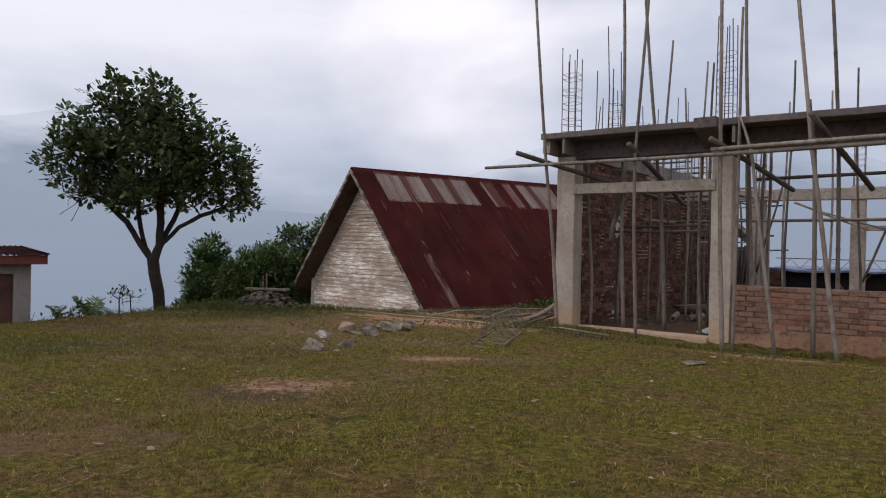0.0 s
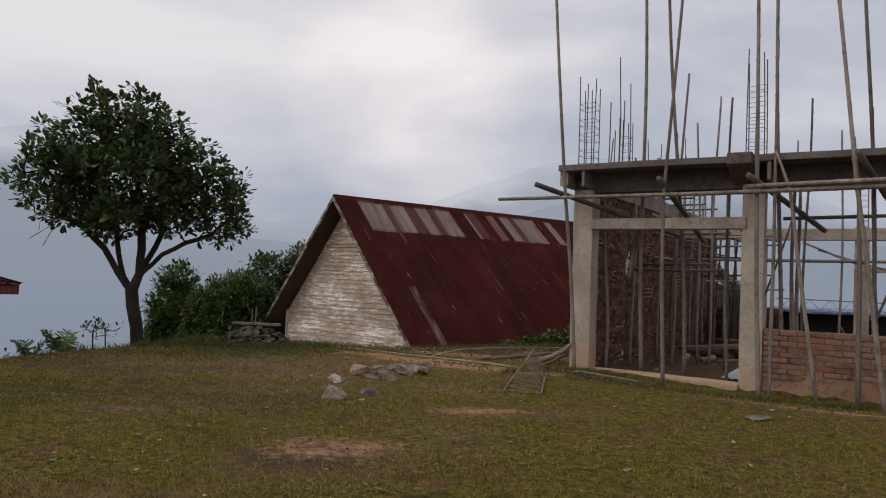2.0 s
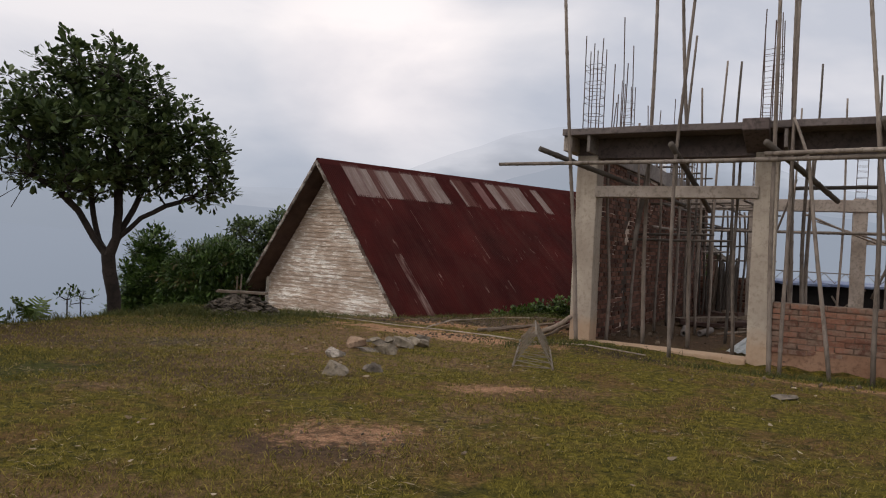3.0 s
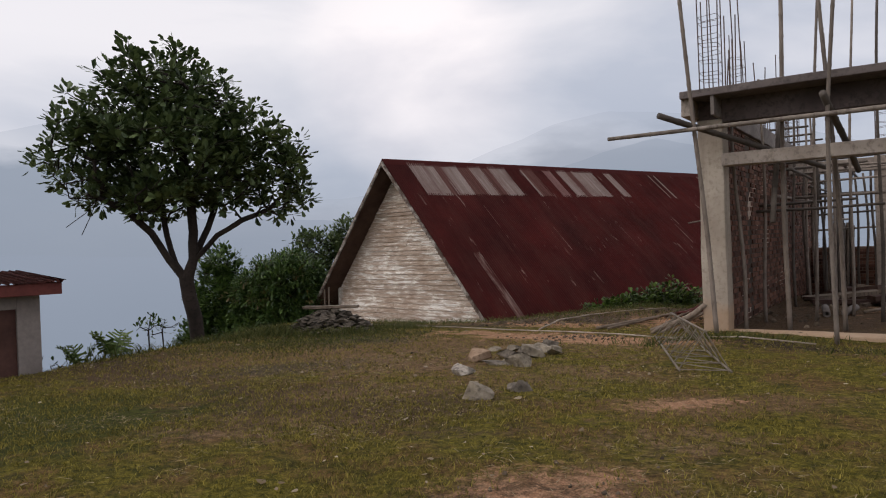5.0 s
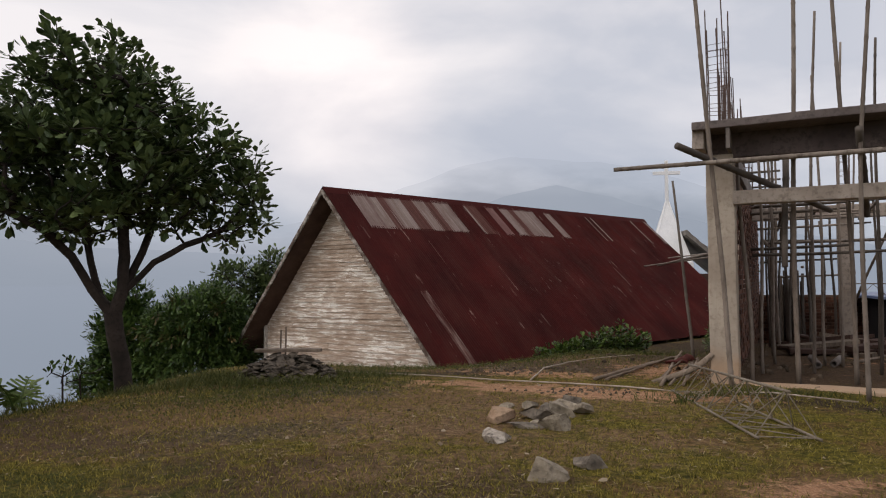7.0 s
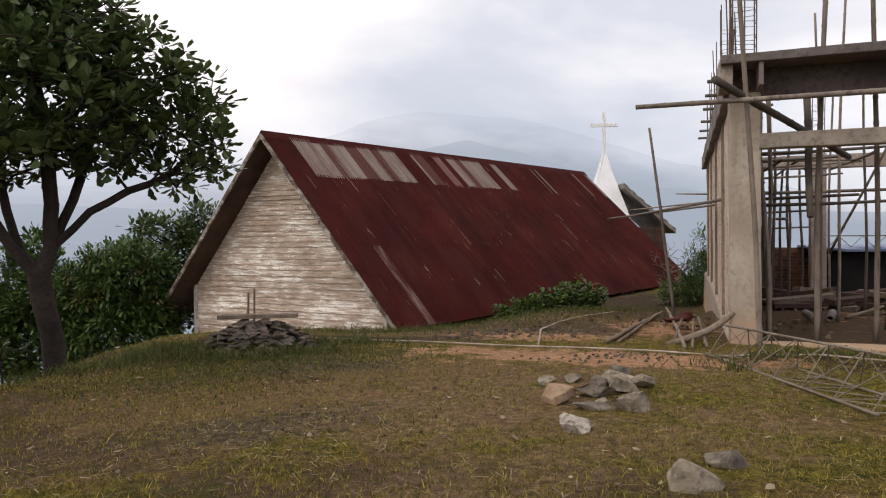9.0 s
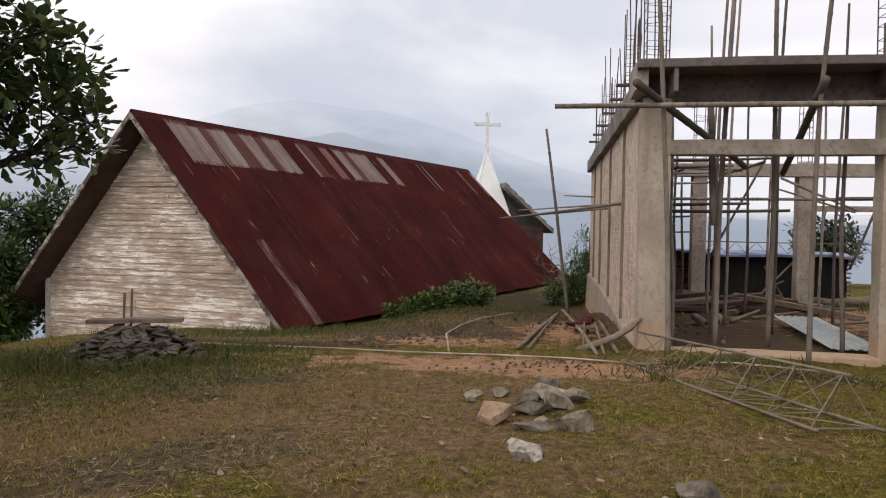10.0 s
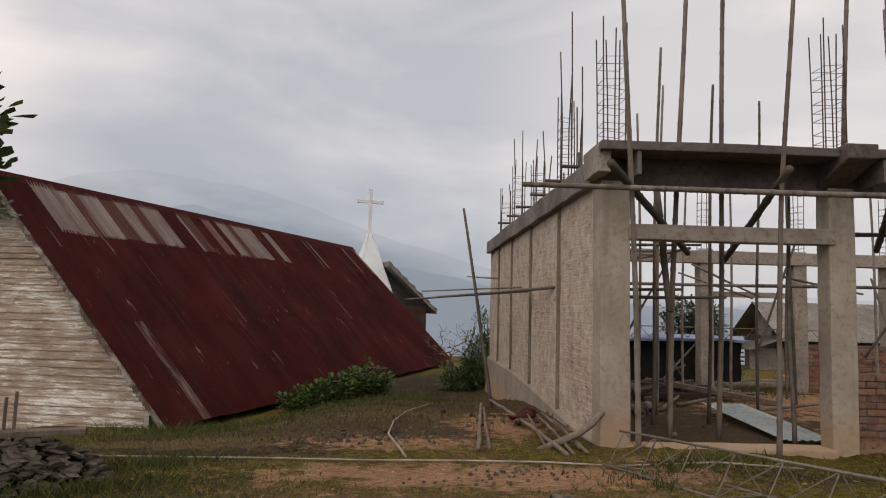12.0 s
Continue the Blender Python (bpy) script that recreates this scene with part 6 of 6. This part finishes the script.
# ---- hut at the hill edge ----
def build_hut():
    m = pose(-6.62, 11.5, -0.9, 0, 0, 40)
    hut = empty("hut", m)
    tagged(hut, "small plastered hut with dark red fascia and tin roof", "hut")
    part("wall", worn_box(-2.4, -0.1, 0, -0.62, 0.02, 1.9, 0.3, 0.004, 0.01, 1), HUT_WALL, hut)
    part("wall", worn_box(-0.25, -0.1, 0, 0.0, 2.4, 1.9, 0.3, 0.004, 0.01, 2), HUT_WALL, hut)
    part("wall", worn_box(-0.62, -0.1, 1.72, -0.25, 0.02, 1.9, 0.3, 0.003, 0.005, 3), HUT_WALL, hut)
    part("door", boxm(-0.62, -0.04, 0, -0.25, 0.0, 1.72, 0.004), HUT_DOOR, hut, "dark brown door")
    part("fascia", boxm(-2.6, -0.32, 1.88, 0.2, -0.28, 2.02, 0.004), HUT_RED, hut, "dark red fascia board")
    part("fascia", boxm(0.16, -0.28, 1.88, 0.2, 2.6, 2.02, 0.004), HUT_RED, hut, "dark red fascia board")
    part("soffit", boxm(-2.6, -0.3, 1.9, 0.18, 2.6, 1.93), HUT_RED, hut)
    bm = bmesh.new()
    n = 160
    rows = []
    for k in range(n + 1):
        x = -2.65 + 2.9 * k / n
        z = 2.035 + 0.019 * math.sin(k * 0.95 * 1.3)
        rows.append((bm.verts.new((x, -0.36, z)), bm.verts.new((x, 2.7, z + 0.10))))
    for a, c in zip(rows, rows[1:]):
        bm.faces.new((a[0], c[0], c[1], a[1]))
    bmesh.ops.solidify(bm, geom=bm.faces[:], thickness=0.006)
    part("roof", bm, HUT_RED, hut, "corrugated iron roof", True)


build_hut()


# ---- church beyond the hall ----
def build_church():
    c = empty("church", pose(12.55, 35.45, -1.0, 0, 0, -17))
    tagged(c, "wooden church with grey shingles and white spire topped by cross", "church")
    bm = bmesh.new()
    prof = ((0.0, 0.95), (3.1, 0.95), (3.3, 0.86), (4.0, 0.64), (4.8, 0.40), (5.5, 0.19), (5.98, 0.07))
    rows = []
    for z, w in prof:
        rows.append([bm.verts.new(p) for p in ((-w, -w, z), (w, -w, z), (w, w, z), (-w, w, z))])
    for a, b2 in zip(rows, rows[1:]):
        for i in range(4):
            bm.faces.new((a[i], a[(i + 1) % 4], b2[(i + 1) % 4], b2[i]))
    bm.faces.new(rows[-1])
    part("spire", bm, SPIRE_WHITE, c, "white sheet-metal spire")
    for sx, sy in ((-1, -1), (1, -1), (1, 1), (-1, 1)):
        part("spire_rib", tube(bmesh.new(), [(sx * w, sy * w, z + 0.01) for z, w in prof[2:]], 0.03, 6), SPIRE_WHITE, c)
    part("cross_post", boxm(-0.075, -0.06, 5.8, 0.075, 0.06, 7.95, 0.01), SPIRE_WHITE, c, "bright white cross")
    part("cross_arm", boxm(-0.62, -0.05, 7.28, 0.62, 0.05, 7.44, 0.01), SPIRE_WHITE, c, "bright white cross")
    # shingled side roof, stepping down to the right
    roof = bmesh.new()
    ends = []
    for y in (-1.3, 3.5):
        ends.append([roof.verts.new(p) for p in ((0.6, y, 4.55), (2.9, y, 2.45), (2.9, y, 2.30), (0.6, y, 4.35))])
    for i in range(4):
        roof.faces.new((ends[0][i], ends[0][(i + 1) % 4], ends[1][(i + 1) % 4], ends[1][i]))
    roof.faces.new(ends[0][::-1])
    roof.faces.new(ends[1])
    bmesh.ops.recalc_face_normals(roof, faces=roof.faces)
    rf = part("roof", roof, SHINGLE, c, "grey weathered shingle roof")
    shingle = boxm(0, 0, 0, 0.24, 0.3, 0.03)
    me = bpy.data.meshes.new("shingle")
    shingle.to_mesh(me)
    shingle.free()
    me.materials.append(SHINGLE)
    rr = random.Random(6)
    tilt = math.degrees(math.atan2(2.1, 2.3))
    for i in range(13):
        for j in range(16):
            t = i / 13
            mesh_object("shingle", me, rf, pose(0.6 + 2.3 * t, -1.3 + j * 0.3 + (0.15 if i % 2 else 0), 4.56 - 2.1 * t, 0, tilt - 3 + rr.uniform(-3, 3), 0))
    part("wall", boxm(-2.6, -1.0, 0, 2.5, 3.4, 2.6, 0.01), SOFFIT, c, "dark boarded wall")


build_church()


# ---- village house beyond the building ----
def build_far_house():
    h = empty("village_house", pose(28.0, 21.2, -1.0, 0, 0, -37))
    tagged(h, "dark-walled village house under a rusty tin roof", "house")
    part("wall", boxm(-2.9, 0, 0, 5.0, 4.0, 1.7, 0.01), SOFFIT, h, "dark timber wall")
    for k in range(5):
        part("post", boxm(-2.95 + k * 1.9, -0.06, 0, -2.85 + k * 1.9, 0.04, 1.7, 0.005), TIMBER, h)
    n = 20
    for k in range(n):
        bm = bmesh.new()
        x0 = -3.4 + k * 0.45
        for side, (ya, za, yb, zb) in enumerate(((-0.7, 1.55, 2.0, 3.2), (4.7, 1.55, 2.0, 3.2))):
            rows = []
            for i in range(13):
                x = x0 + 0.455 * i / 12
                w = 0.018 * math.sin(i / 12 * 3 * math.tau)
                rows.append((bm.verts.new((x, ya, za + w)), bm.verts.new((x, yb, zb + w))))
            for a, b2 in zip(rows, rows[1:]):
                bm.faces.new((a[0], b2[0], b2[1], a[1]))
        part("roof_sheet", bm, TIN_ROOF, h, smooth=True)
    part("gable", boxm(-2.9, 1.2, 1.6, -2.8, 2.8, 2.7), SHINGLE, h)
    # lean-to with pale tin roof on the left
    bm = bmesh.new()
    rows = []
    for i in range(37):
        y = -0.6 + 1.9 * i / 36
        w = 0.015 * math.sin(i * 1.9)
        rows.append((bm.verts.new((-2.9, y, 1.75 + w)), bm.verts.new((-4.6, y, 1.15 + w))))
    for a, b2 in zip(rows, rows[1:]):
        bm.faces.new((a[0], b2[0], b2[1], a[1]))
    bmesh.ops.solidify(bm, geom=bm.faces[:], thickness=0.01)
    part("lean_to_roof", bm, TIN_ROOF, h, "pale tin lean-to roof")
    part("lean_to_wall", boxm(-4.4, 0.0, 0, -2.9, 0.1, 1.2, 0.005), TIN_ROOF, h, "upright tin sheets")
    tagged(part("brick_stack", worn_box(0, 0, 0, 1.7, 0.9, 0.28, 0.12, 0.02, 0.01, 3), CLAY, m=pose(15.4, 17.6, ground_z(15.4, 17.6) - 0.05, 0, 0, -30)), "low stack of burnt clay bricks", "bricks")
    for k, (x0, y0, x1, y1) in enumerate(((9.0, 17.6, 13.2, 14.2), (13.5, 19.2, 16.5, 16.0))):
        world_stick([on(x0, y0, 0.1), on(x1, y1, 0.1)], 0.1, 0.1, "kerb_timber", "long squared timber lying on the earth", TIMBER, "timber", "", 70 + k, 4)


build_far_house()


# ---- grass, litter and rubble on the lawn ----
def scatter_grass():
    rr = random.Random(99)
    verts, faces = [], []

    def blade(x, y, h, w):
        z = rough_z(x, y) - 0.004
        a, lean = rr.uniform(0, math.tau), rr.uniform(0.2, 1.6) * h
        dx, dy = math.cos(a) * w, math.sin(a) * w
        b = rr.uniform(0, math.tau)
        lx, ly = math.cos(b) * lean, math.sin(b) * lean
        i = len(verts)
        verts.extend(((x - dx, y - dy, z), (x + dx, y + dy, z), (x + lx * 0.5 + dx * 0.6, y + ly * 0.5 + dy * 0.6, z + h * 0.65), (x + lx * 0.5 - dx * 0.6, y + ly * 0.5 - dy * 0.6, z + h * 0.65), (x + lx, y + ly, z + h)))
        faces.extend(((i, i + 1, i + 2, i + 3), (i + 3, i + 2, i + 4)))

    n = 0
    while n < 250000:
        t = rr.random()
        r = 1.6 + 13 * t ** 1.1
        az = rr.uniform(-42, 62)
        cx, cy = (0.4, 0.0) if rr.random() < 0.45 else ((-2.0, 3.4) if rr.random() < 0.5 else (-3.9, 6.6))
        x, y = cx + r * math.sin(radians(az)), cy + r * math.cos(radians(az))
        s, d = to_b(x, y)
        if s > -0.1 and d > -0.2:
            continue
        if y > 14.4 + 0.7 * max(0.0, -1.0 - x) and rr.random() < 0.75:
            n += 0.5
            continue
        if noise.noise(Vector((x * 1.1, y * 1.1, 7))) + noise.noise(Vector((x * 3.1, y * 3.1, 2))) * 0.6 < rr.uniform(-0.75, 0.35):
            n += 0.4
            continue
        if math.hypot((x + 1.25) / 0.5, (y - 6.55) / 0.32) < rr.uniform(0.2, 1.2) or math.hypot((x - 0.2) / 0.55, (y - 8.4) / 0.22) < rr.uniform(0.2, 1.2):
            continue
        if math.hypot(((x + 0.1) * 0.83 - (y - 12.6) * 0.56) / 1.9, ((x + 0.1) * 0.56 + (y - 12.6) * 0.83) / 0.5) < rr.uniform(0.8, 1.2):
            continue
        if rr.random() < 0.3 and math.hypot((x + 1.6) / 2.6, (y - 11.2) / 2.0) < rr.uniform(0.6, 1.2):
            n += 0.3
            continue
        tuft = rr.randint(1, 3)
        for _ in range(tuft):
            blade(x + rr.uniform(-0.02, 0.02), y + rr.uniform(-0.02, 0.02), rr.uniform(0.010, 0.042), rr.uniform(0.0018, 0.0038))
        n += tuft
    me = bpy.data.meshes.new("grass")
    me.from_pydata(verts, [], faces)
    me.materials.append(GRASS)
    tagged(new("grass", me), "short dry olive-green grass of the lawn", "grass", kind="stuff")
    # dry straw lying flat between the tufts, thickest on the trodden ground
    verts, faces = [], []
    for _ in range(30000):
        r, az = 1.8 + 12 * rr.random() ** 1.1, rr.uniform(-40, 60)
        cx, cy = rr.choice(((0.4, 0.0), (-2.0, 3.4), (-3.9, 6.6), (-3.9, 6.6)))
        x, y = cx + r * math.sin(radians(az)), cy + r * math.cos(radians(az))
        s, d = to_b(x, y)
        if (s > -0.1 and d > -0.2) or noise.noise(Vector((x * 0.8, y * 0.8, 31))) + noise.noise(Vector((x * 4.0, y * 4.0, 12))) * 0.5 < rr.uniform(-0.2, 0.6):
            continue
        a, l, w = rr.uniform(0, math.tau), rr.uniform(0.03, 0.10), rr.uniform(0.0015, 0.0035)
        dx, dy = math.cos(a), math.sin(a)
        z0, z1 = rough_z(x, y) + rr.uniform(0.012, 0.028), rough_z(x + dx * l, y + dy * l) + rr.uniform(0.008, 0.03)
        i = len(verts)
        verts.extend(((x - dy * w, y + dx * w, z0), (x + dy * w, y - dx * w, z0), (x + dx * l + dy * w * 0.5, y + dy * l - dx * w * 0.5, z1), (x + dx * l - dy * w * 0.5, y + dy * l + dx * w * 0.5, z1)))
        faces.append((i, i + 1, i + 2, i + 3))
    me = bpy.data.meshes.new("straw")
    me.from_pydata(verts, [], faces)
    me.materials.append(STRAW)
    tagged(new("straw", me), "pale dry straw and clippings lying on the lawn", "straw", kind="stuff")
    # taller tufts round the slate heap, along the pipe, the bank and the building's foot
    verts, faces = [], []
    for cx, cy, sx, sy, count, h in ((-3.5, 13.75, 1.0, 0.22, 800, 0.13), (-4.2, 12.6, 1.2, 0.8, 3000, 0.032), (-3.2, 13.3, 1.2, 0.5, 2000, 0.04), (1.0, 16.8, 2.6, 1.4, 1000, 0.08), (3.2, 19.5, 1.8, 1.4, 1200, 0.12), (0.4, 19.6, 1.8, 0.5, 900, 0.14), (-2.5, 14.6, 0.7, 0.4, 700, 0.13), (-4.4, 14.3, 0.6, 0.5, 900, 0.16), (-1.2, 18.5, 2.6, 2.2, 1300, 0.11), (-0.2, 20.2, 1.2, 0.4, 500, 0.2), (2.0, 18.6, 2.2, 2.0, 900, 0.08),
                                       (2.0, 11.9, 1.2, 0.25, 700, 0.10), (4.4, 10.4, 1.6, 0.3, 900, 0.10), (-5.2, 13.7, 0.9, 0.5, 700, 0.12), (0.9, 11.5, 0.12, 0.12, 60, 0.10), (5.5, 22.8, 2.0, 0.8, 600, 0.2), (-6.3, 12.8, 0.5, 0.8, 400, 0.15), (9.5, 15.8, 1.8, 0.8, 700, 0.18)):
        for _ in range(count):
            x, y = rr.gauss(cx, sx * 0.6), rr.gauss(cy, sy * 0.6)
            s, d = to_b(x, y)
            if -0.1 < s < 0.5 and d > 0 or (0 < s < 2.9 and 0 < d < 3):
                continue
            blade(x, y, h * rr.uniform(0.4, 1.2), rr.uniform(0.004, 0.008))
    me = bpy.data.meshes.new("tall_grass")
    me.from_pydata(verts, [], faces)
    me.materials.append(WEED)
    tagged(new("tall_grass", me), "taller green grass tufts along the bank", "grass", kind="stuff")
    # fallen leaves
    bm = bmesh.new()
    for _ in range(900):
        r, az = 2.5 + 12 * rr.random(), rr.uniform(-38, 55)
        cx, cy = rr.choice(((0.4, 0.0), (-2.0, 3.4), (-3.9, 6.6)))
        x, y = cx + r * math.sin(radians(az)), cy + r * math.cos(radians(az))
        s, d = to_b(x, y)
        if s > -0.1 and d > -0.2:
            continue
        a = rr.uniform(0, math.tau)
        l = rr.uniform(0.02, 0.055) if rr.random() < 0.93 else rr.uniform(0.07, 0.10)
        leaf_faces(bm, Vector((x, y, rough_z(x, y) + 0.025)), Vector((math.cos(a), math.sin(a), rr.uniform(-0.1, 0.25))).normalized(), Vector((rr.uniform(-0.4, 0.4), rr.uniform(-0.4, 0.4), 1)).normalized(), l, l * 0.5)
    tagged(part("fallen_leaves", bm, LITTER), "pale dry leaves and scraps scattered over the lawn", "leaves", kind="stuff")
    # rubble along the bank and before the slate heap
    bm = bmesh.new()
    for cx, cy, sx, sy, count, size in ((-2.9, 13.1, 0.9, 0.6, 60, 0.022), (0.2, 15.2, 1.2, 0.5, 160, 0.035), (-3.0, 10.8, 1.2, 0.6, 30, 0.02), (0.3, 12.6, 1.0, 0.35, 110, 0.022), (4.6, 9.2, 1.6, 0.3, 50, 0.03), (-1.0, 6.5, 0.6, 0.4, 30, 0.02), (3.5, 15.5, 1.5, 1.8, 90, 0.05)):
        for _ in range(count):
            x, y = rr.gauss(cx, sx * 0.6), rr.gauss(cy, sy * 0.6)
            r = size * rr.uniform(0.4, 1.3)
            mm = Matrix.Translation((x, y, rough_z(x, y) + r * 0.2)) @ Euler((rr.uniform(0, 6), rr.uniform(0, 6), 0)).to_matrix().to_4x4() @ Matrix.Diagonal((r, r * 0.8, r * 0.55, 1))
            bmesh.ops.create_icosphere(bm, subdivisions=1, radius=1.0, matrix=mm)
    tagged(part("rubble", bm, RUBBLE), "small stone chips on bare earth", "rubble", kind="stuff")


scatter_grass()
